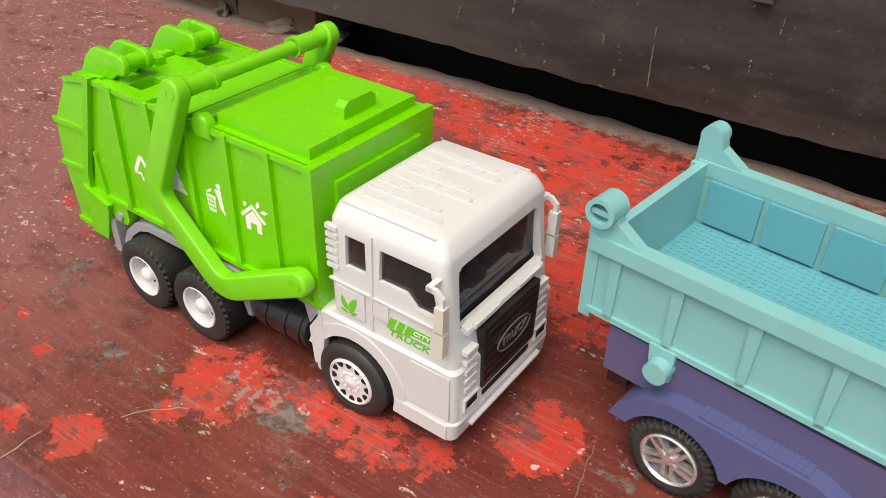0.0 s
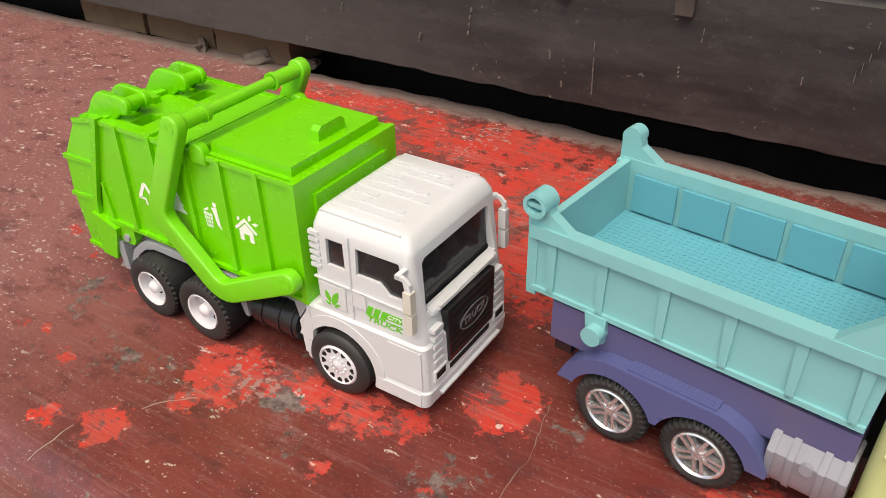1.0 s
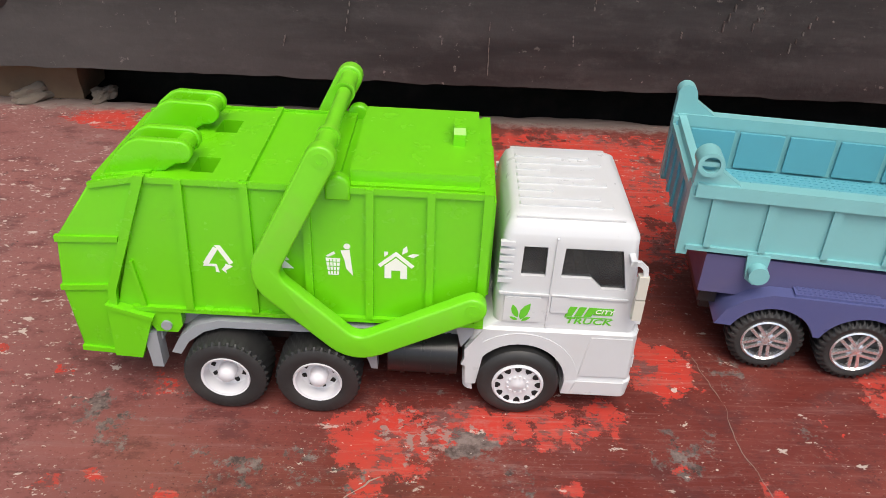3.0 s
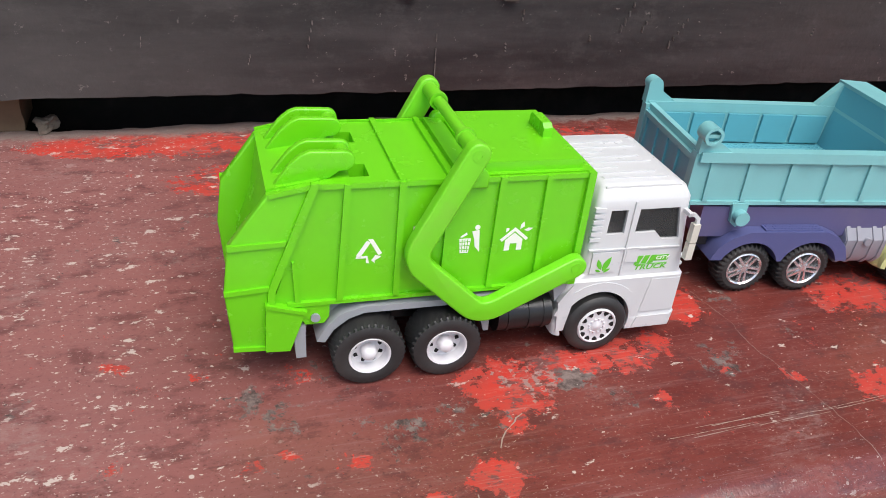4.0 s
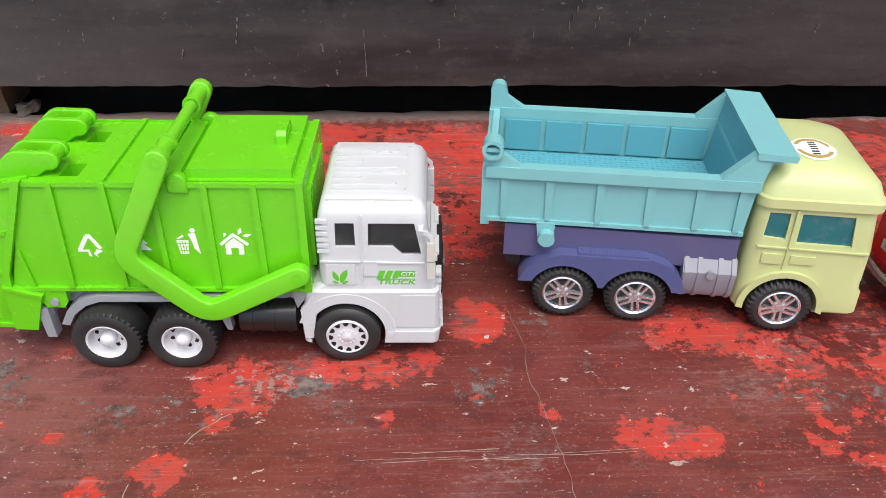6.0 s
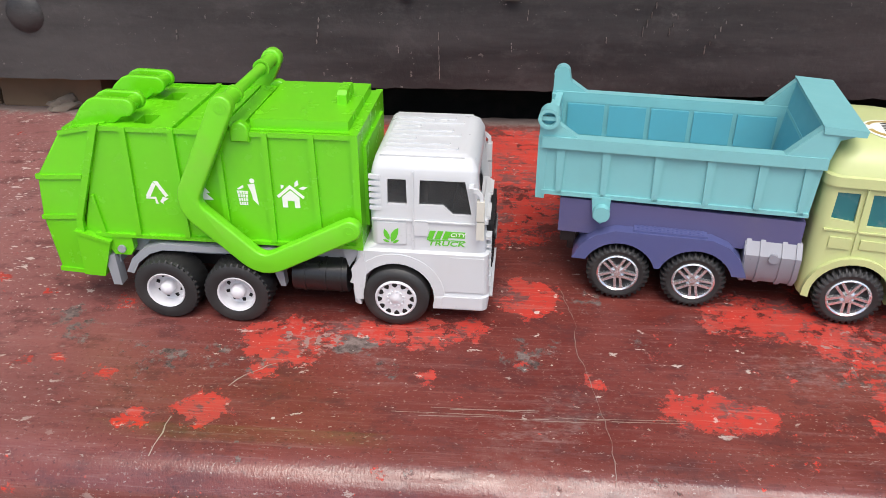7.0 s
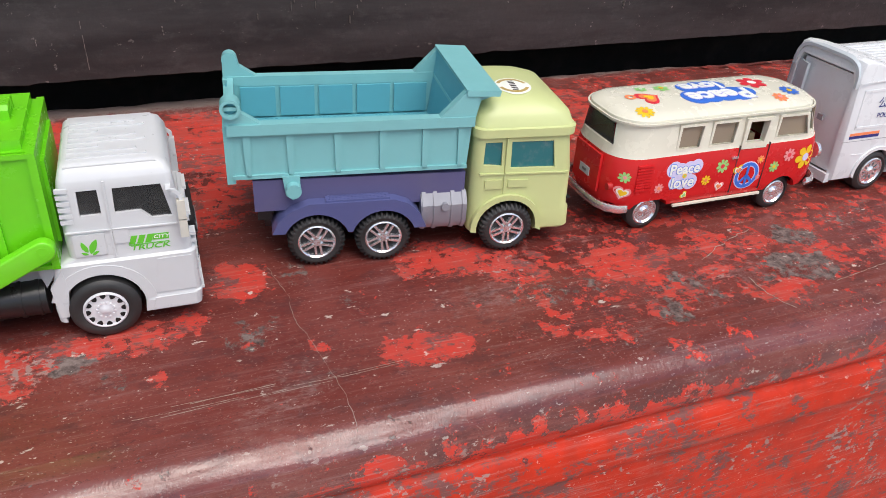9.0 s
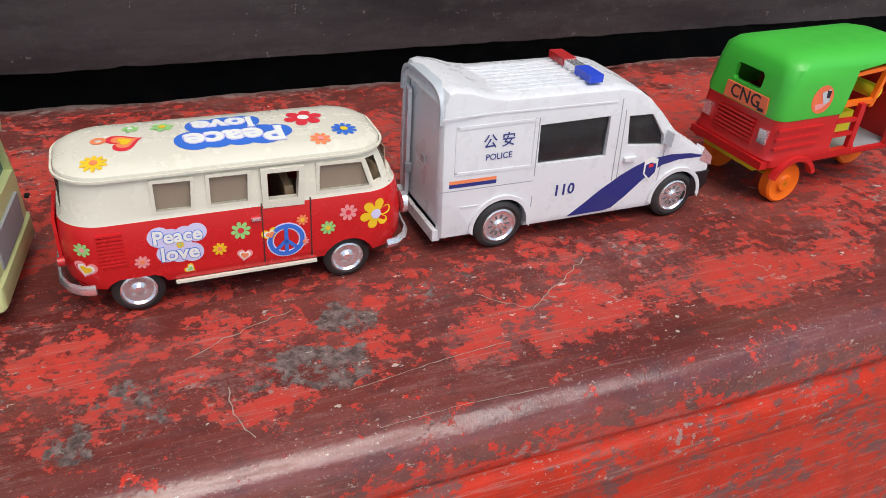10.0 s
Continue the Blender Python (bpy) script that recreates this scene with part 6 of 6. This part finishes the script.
    shield = [(92.8 + a, 26.2 + b) for a, b in ((-3.6, 4.4), (0, 5.8), (3.6, 4.4), (3.6, -1.6), (0, -5.6), (-3.6, -1.6))]
    put(bmesh_split(prism(shield, 0, 0.05), 2), PRINT_WHITE, 0.24, "shield_print")
    put(bmesh_split(prism([(92.8 + 0.76 * (a - 92.8), 25.6 + 0.66 * (b - 26.2)) for a, b in shield], 0, 0.05), 1), BLUE, 0.32, "shield_print")
    put(prism([(91.6, 27.2), (94.0, 27.2), (94.0, 28.8), (91.6, 28.8)], 0, 0.05), S_RED, 0.4, "shield_print")
    # roof light bar
    bar = thing_part("light_bar", t)
    part("bar_middle", box(58.3, 63.9, 17.5, 27.5, 66.0, 69.0, 1.0), CHROME, bar)
    part("blue_lamp", box(58, 64.2, 6.0, 18.0, 66.2, 69.4, 1.5, 4), LAMP_BLUE, bar, "blue lamp")
    part("red_lamp", box(58, 64.2, 27.0, 39.0, 66.2, 69.4, 1.5, 4), LAMP_RED, bar, "red lamp")
    for y in (12, 33):
        part("foot", box(59, 63, y, y + 2, 64.0, 66.6, 0.3), GREY, bar)
    for x in (20.3, 108.6):
        part("axle", rod(x, 10.9, 1.3, 3, W - 3, 12), BLACK, t)
        wheel(t, x, -0.6, 10.9, 8.5, "cap")
        wheel(t, x, W + 0.6, 10.9, 8.5, "cap", True)
    return t


def thing_part(name, parent):
    ob = new(name)
    ob.empty_display_size = 0.005
    ob.parent = parent
    return ob


police_van()


# ---- the auto rickshaw ----
def rickshaw():
    t = thing("auto_rickshaw", 0.472, 0.199, 0, 3, "red and green plastic toy auto rickshaw with orange wheels", "toy rickshaw")
    W = 52.0
    tub = stack([(19.5, 3, 96, 3, W - 3, 4), (21, 1, 99, 1, W - 1, 5), (25, 0.2, 100, 0.4, W - 0.4, 5), (27, 1.2, 99, 1.0, W - 1.0, 5), (36, 1.8, 92, 1.2, W - 1.2, 5), (44, 2.4, 88, 1.4, W - 1.4, 5)])
    hollow = stack([(22, 30, 86, 3.4, W - 3.4, 3), (50, 30, 84, 3.4, W - 3.4, 3)])
    door = [(30.5, 24.5), (43.5, 24.5), (44.5, 50), (30.5, 50)]
    door2 = [(56, 23), (80, 23), (82, 50), (57, 50)]
    body = part("body", cut(tub, hollow, prism([(40, 25), (54, 25), (54, 46), (40, 46)], -4, 8), prism(door2, -4, W + 4), rod(19, 11, 12.2, -4, 10, 32), rod(19, 11, 12.2, W - 10, W + 4, 32)), RICK_RED, t, "red lower body")
    part("floor", box(28, 86, 3.2, W - 3.2, 21.5, 23.2), GREY, body)
    for z in (30, 34.4, 38.8):
        part("rib", box(2.4, 30, 0.3, 1.8, z, z + 1.2, 0.4), RICK_RED, body)
    for z in (31.5, 38.5):
        part("door_bar", box(39.5, 54.5, 1.0, 3.0, z, z + 1.8, 0.4), RICK_RED, body)
    part("door_post", box(52.5, 55.6, 0.8, 3.2, 23, 47, 0.5), RICK_RED, body)
    for k in range(7):
        part("louvre", box(0.5, 2.2, 14, W - 14, 27.8 + 1.9 * k, 28.7 + 1.9 * k, 0.3), RICK_RED, body)
    part("rear_bumper", box(-1.4, 3, 2, W - 2, 20.4, 24.2, 1.0), RICK_RED, body)
    arch = [(19 + 14.4 * math.cos(radians(a)), 11 + 14.4 * math.sin(radians(a))) for a in range(20, 161, 10)] + [(19 + 12.2 * math.cos(radians(a)), 11 + 12.2 * math.sin(radians(a))) for a in range(160, 19, -10)]
    for y0 in (-1.4, W - 2.0):
        part("mudguard", prism(arch, y0, y0 + 3.4, "y", 0.5), RICK_RED, body)
    for y in (5, W - 10):
        part("tail_lamp", box(0.2, 2.4, y, y + 4.6, 31.5, 38.0, 0.8), CHROME, body)
    # roof: closed at the back, open at the sides further on
    shape = stack([(43.6, 1.6, 92, 1.0, W - 1.0, 6), (46, 1.4, 92.4, 0.8, W - 0.8, 6), (60, 3.2, 91, 1.4, W - 1.4, 7), (66.5, 4.2, 91, 2.2, W - 2.2, 8), (69.4, 6.2, 90, 4.4, W - 4.4, 9), (71.4, 10.5, 86, 9, W - 9, 9), (72.6, 18, 79, 15, W - 15, 8), (73.0, 26, 70, 20, W - 20, 5)], 7)
    for v in shape.verts:
        v.co += Vector((0, 0, 0.9 if v.co.z > 62 else 0.25)) * noise.noise(v.co * 0.11)
    inside = stack([(40, 4.4, 95, 3.6, W - 3.6, 5), (62, 5.6, 95, 4.2, W - 4.2, 6), (67, 9, 88, 7.4, W - 7.4, 7), (69.6, 16, 80, 14, W - 14, 6)], 5)
    gap = [(39.5, 40), (96, 40), (96, 64.2), (90, 66.4), (60, 65.6), (44, 63.6)]
    win = [(17.5, 54.4), (19, 53.0), (33.5, 53.0), (35, 54.4), (35, 59.6), (33.5, 61), (19, 61), (17.5, 59.6)]
    hood = part("hood", cut(shape, inside, prism(gap, -5, W + 5), prism(win, -4, 12, "x")), RICK_GREEN, t, "bright green hood with a small rear window")
    plate = part("rear_sign", prism([(9.5, 44.4), (36.5, 44.4), (36.0, 52.0), (10, 52.0)], 0.6, 1.6, "x", 0.2), CORAL, hood, "coral sign lettered CNG")
    part("sign_word", move(lettering("CNG", 8.6, 0, 0.1, 0.12), 0.5, 23.2, 48.4, Matrix.Rotation(radians(-90), 4, "Z")), INK, plate)
    part("sign_bar", box(0.35, 0.7, 11, 14.6, 45.0, 46.4), INK, plate)
    ht = tree_of(hood)
    part("badge", lay(prism(disc_pts(24.4, 52.4, 6.6, 28), 0, 0.1), ht, (0, 1, 0), 0.15), CORAL, hood, "round coral badge with dark shapes")
    part("badge_mark", lay(prism([(23, 55.6), (28, 57), (29, 51.4), (26, 49.4), (24.6, 52)], 0, 0.08), ht, (0, 1, 0), 0.28), VAN_GREY, hood)
    part("badge_mark", lay(prism([(26, 56.6), (28.8, 56), (28.4, 52.6), (26.4, 53)], 0, 0.08), ht, (0, 1, 0), 0.34), INK, hood)
    part("badge_mark", lay(prism([(20, 50.4), (26.4, 50.6), (25.6, 48.6), (21.4, 47.6)], 0, 0.08), ht, (0, 1, 0), 0.28), PINK, hood)
    # cage and seat
    cage = part("cage", box(40.4, 42.6, 3.4, 5.6, 42, 66, 0.6), ORANGE, t, "orange cage frame")
    part("bar", box(40.4, 42.6, W - 5.6, W - 3.4, 42, 66, 0.6), ORANGE, cage)
    for y in (3.0, W - 5.2):
        part("bar", prism([(61, 44), (63.4, 44), (69, 66), (66.6, 66)], y, y + 2.4, "y", 0.5), ORANGE, cage)
        part("bar", box(41, 63.5, y, y + 2.4, 45.6, 48, 0.5), ORANGE, cage)
        part("bar", prism([(43, 60), (66, 62), (66, 64), (43, 62)], y, y + 2.4, "y", 0.5), ORANGE, cage)
    part("seat", prism([(33, 24), (46, 24), (46, 33), (38, 34), (35, 50), (32, 50)], 6, W - 6, "y", 1.0), ORANGE, t)
    part("driver_seat", box(60, 70, 16, W - 16, 23, 36, 1.2), YELLOW, t)
    part("bench_roll", rod(66, 50, 3.4, 5, 30, 18, "y", 0.8), YELLOW, t)
    part("front_shield", prism([(88, 24), (98, 24), (93, 46), (90, 66), (88.4, 66), (90, 46)], 5, W - 5, "y", 0.6), RICK_RED, t)
    part("under_plate", box(2.5, 60, 9, W - 9, 16.4, 20.0, 0.5), YELLOW, t)
    part("axle", rod(19, 10.2, 1.3, 2, W - 2, 12), YELLOW, t)
    wheel(t, 19, 2.6, 10.2, 6.5, "toy")
    wheel(t, 19, W - 2.6, 10.2, 6.5, "toy", True)
    wheel(t, 90, W / 2 - 3, 10.4, 6, "toy")
    part("fork", box(88.6, 91.4, W / 2 - 4.6, W / 2 + 4.6, 18, 26, 0.6), YELLOW, t)
    return t


rickshaw()

# ---- small things about the door ----


def drip(name, x, z, length, width, slant, label):
    """A run of dried limewash: a chain of thin ragged drops on the door."""
    bm = bmesh.new()
    n = max(3, int(length / 3))
    for k in range(n):
        f = k / (n - 1)
        px, pz = x + slant * f, z + length * f
        if length > 5 and random.random() < 0.35:
            continue
        w, h = width * (0.25 + random.random() * 0.6), length / n * (0.3 + 0.5 * random.random())
        pts = [(px + w * (0.7 + 0.5 * random.random()) * math.cos(a) / 2, pz + h * (0.7 + 0.5 * random.random()) * math.sin(a)) for a in [2 * math.pi * i / 9 for i in range(9)]]
        add_prism(bm, pts, 390.5 - 0.9, 393.5)
    bmesh.ops.scale(bm, vec=(MM, MM, MM), verts=bm.verts)
    ob = new(name, finish(bm, name, DRIP))
    ob.parent = door
    return tagged(ob, label)


for x, z, length, w, s in ((-31, 31, 22, 0.7, -0.6), (16, 53, 18, 0.6, 1.4), (9, 46, 4, 0.9, -0.4), (79, 58, 14, 0.7, 5.5), (93, 58, 8, 0.5, 3.5), (113, 49, 15, 0.8, 9.0), (-100, 49, 12, 1.0, 2.0), (-54, 44, 2.4, 0.8, 0), (60, 52, 2.4, 0.7, 0), (-130, 40, 4, 0.8, 1.0), (215, 55, 4, 0.8, 0.5), (300, 48, 4, 0.7, 0.5), (-180, 50, 6, 0.8, 0.5)):
    drip("limewash_drip", x, z, length, w, s, "")
for x, z in ((-49, 78.5), (8, 78)):
    bm = soften(add_box(bmesh.new(), x - 4, x + 4, 387.4, 393.5, z - 4.2, z + 4.2), 1.4, 3)
    ob = part("bolt", bm, BOLT, door)
knob = part("knot", lathe([(0.01, -3.4), (5, -3.0), (9, -1.6), (11, 0.6), (11, 3)], 24, False), BOARD, door)
knob.matrix_basis = pose(-0.267, 0.3905, 0.061)


def rubble(x, y, sx, sy, sz, seed):
    bm = bmesh.new()
    bmesh.ops.create_icosphere(bm, subdivisions=3, radius=1.0)
    for v in bm.verts:
        d = 1 + 0.75 * noise.noise(v.co * 1.3 + Vector((seed, 0, 0))) + 0.25 * noise.noise(v.co * 3.4 + Vector((0, seed, 0)))
        v.co = Vector((v.co.x * sx * d, v.co.y * sy * d, max(-0.55, v.co.z * d) * sz))
    bmesh.ops.scale(bm, vec=(MM, MM, MM), verts=bm.verts)
    ob = new("stone", finish(bm, "stone", STONE, 18))
    ob.matrix_world = pose(x * MM, y * MM, 0.54 * sz * MM, 0, 0, seed * 40)
    return tagged(ob, "pale grey broken stone lying in the gap under the door", "stone", "stones under the door")


for k, (x, y, sx, sy, sz) in enumerate(((-262, 408, 15, 5, 5), (-230, 412, 8, 5, 4), (-318, 408, 9, 4, 4))):
    rubble(x, y, sx, sy, sz, k + 1)


def rough_block(x0, x1, y0, y1, z1):
    """A worn brick that fills the gap under the door."""
    bm = box(x0, x1, y0, y1, 0, z1, 2.0)
    bmesh.ops.triangulate(bm, faces=bm.faces)
    bmesh.ops.subdivide_edges(bm, edges=[e for e in bm.edges if e.calc_length() > 6], cuts=6, use_grid_fill=True)
    for v in bm.verts:
        if v.co.z > 0.5:
            v.co += Vector((noise.noise(v.co * 0.13), 1.6 * noise.noise(v.co * 0.11 + Vector((9, 0, 0))), 0.8 * noise.noise(v.co * 0.17)))
    bmesh.ops.scale(bm, vec=(MM, MM, MM), verts=bm.verts)
    ob = new("brick", finish(bm, "brick", BRICK, 40))
    return tagged(ob, "worn brown brick wedged in the gap under the door", "brick", "bricks under the door")


rough_block(-306, -240, 409, 440, 23)
rough_block(-374, -309, 411, 440, 22)
rough_block(-444, -377, 410, 440, 23)


# ---- cracks and scratches of the ledge ----
ledge = bpy.data.objects["floor_ledge"]


def hairline(name, pts, width, material, rough=0.8):
    """A thin ragged line on the ledge through (x, y), in millimetres."""
    bm = bmesh.new()
    fine = []
    for (x0, y0), (x1, y1) in zip(pts, pts[1:]):
        n = max(2, int(math.hypot(x1 - x0, y1 - y0) / 2.5))
        fine += [(x0 + (x1 - x0) * k / n + random.uniform(-rough, rough), y0 + (y1 - y0) * k / n + random.uniform(-rough, rough)) for k in range(n)]
    fine.append(pts[-1])
    rows = []
    for i, (x, y) in enumerate(fine):
        a, b = fine[max(0, i - 1)], fine[min(len(fine) - 1, i + 1)]
        d = Vector((b[0] - a[0], b[1] - a[1])).normalized() * width * random.uniform(0.2, 0.7)
        drop = NOSE_Y - y
        z = math.sqrt(max(0.0, NOSE_R ** 2 - drop ** 2)) - NOSE_R if drop > 0 else 0.5 * noise.noise(Vector((x * 0.012, y * 0.012, 3.0)))
        rows.append((bm.verts.new((x - d.y, y + d.x, z + 0.22)), bm.verts.new((x + d.y, y - d.x, z + 0.22))))
    for a, b in zip(rows, rows[1:]):
        bm.faces.new((a[0], b[0], b[1], a[1]))
    return part(name, bm, material, ledge)


PALE = plastic("pale cement dust", (0.32, 0.25, 0.21), 0.8, 0.3)
DULL = plastic("cement in a crack", (0.24, 0.17, 0.145), 0.85, 0.6, (0.12, 0.06, 0.05))
hairline("crack", [(30, 216), (34, 194), (33, 178), (36, 163), (38, 148), (40, 136), (40, 118)], 0.22, DULL, 0.45)
hairline("crack", [(-93, 134), (-93, 127), (-94, 119)], 0.4, PALE, 0.5)
hairline("crack", [(-68, 163), (-76, 156), (-80, 150)], 0.4, PALE, 0.5)
hairline("crack", [(222, 152), (221, 140), (226, 128)], 0.4, PALE, 0.5)
hairline("crack", [(318, 176), (334, 160), (352, 172), (372, 186)], 0.4, PALE)
hairline("crack", [(210, 170), (232, 180), (250, 186)], 0.4, PALE)
for k in range(9):
    x = -30 + 9 * k + random.uniform(-6, 6)
    y = 143 + random.uniform(-3, 3)
    hairline("scratch", [(x, y), (x + random.uniform(14, 34), y + random.uniform(-0.6, 1.6))], 0.22, PALE, 0.06)
hairline("scratch", [(258, 139), (292, 144), (318, 146)], 0.35, PALE, 0.2)
hairline("scratch", [(262, 121), (290, 122), (320, 121)], 0.25, PALE, 0.1)
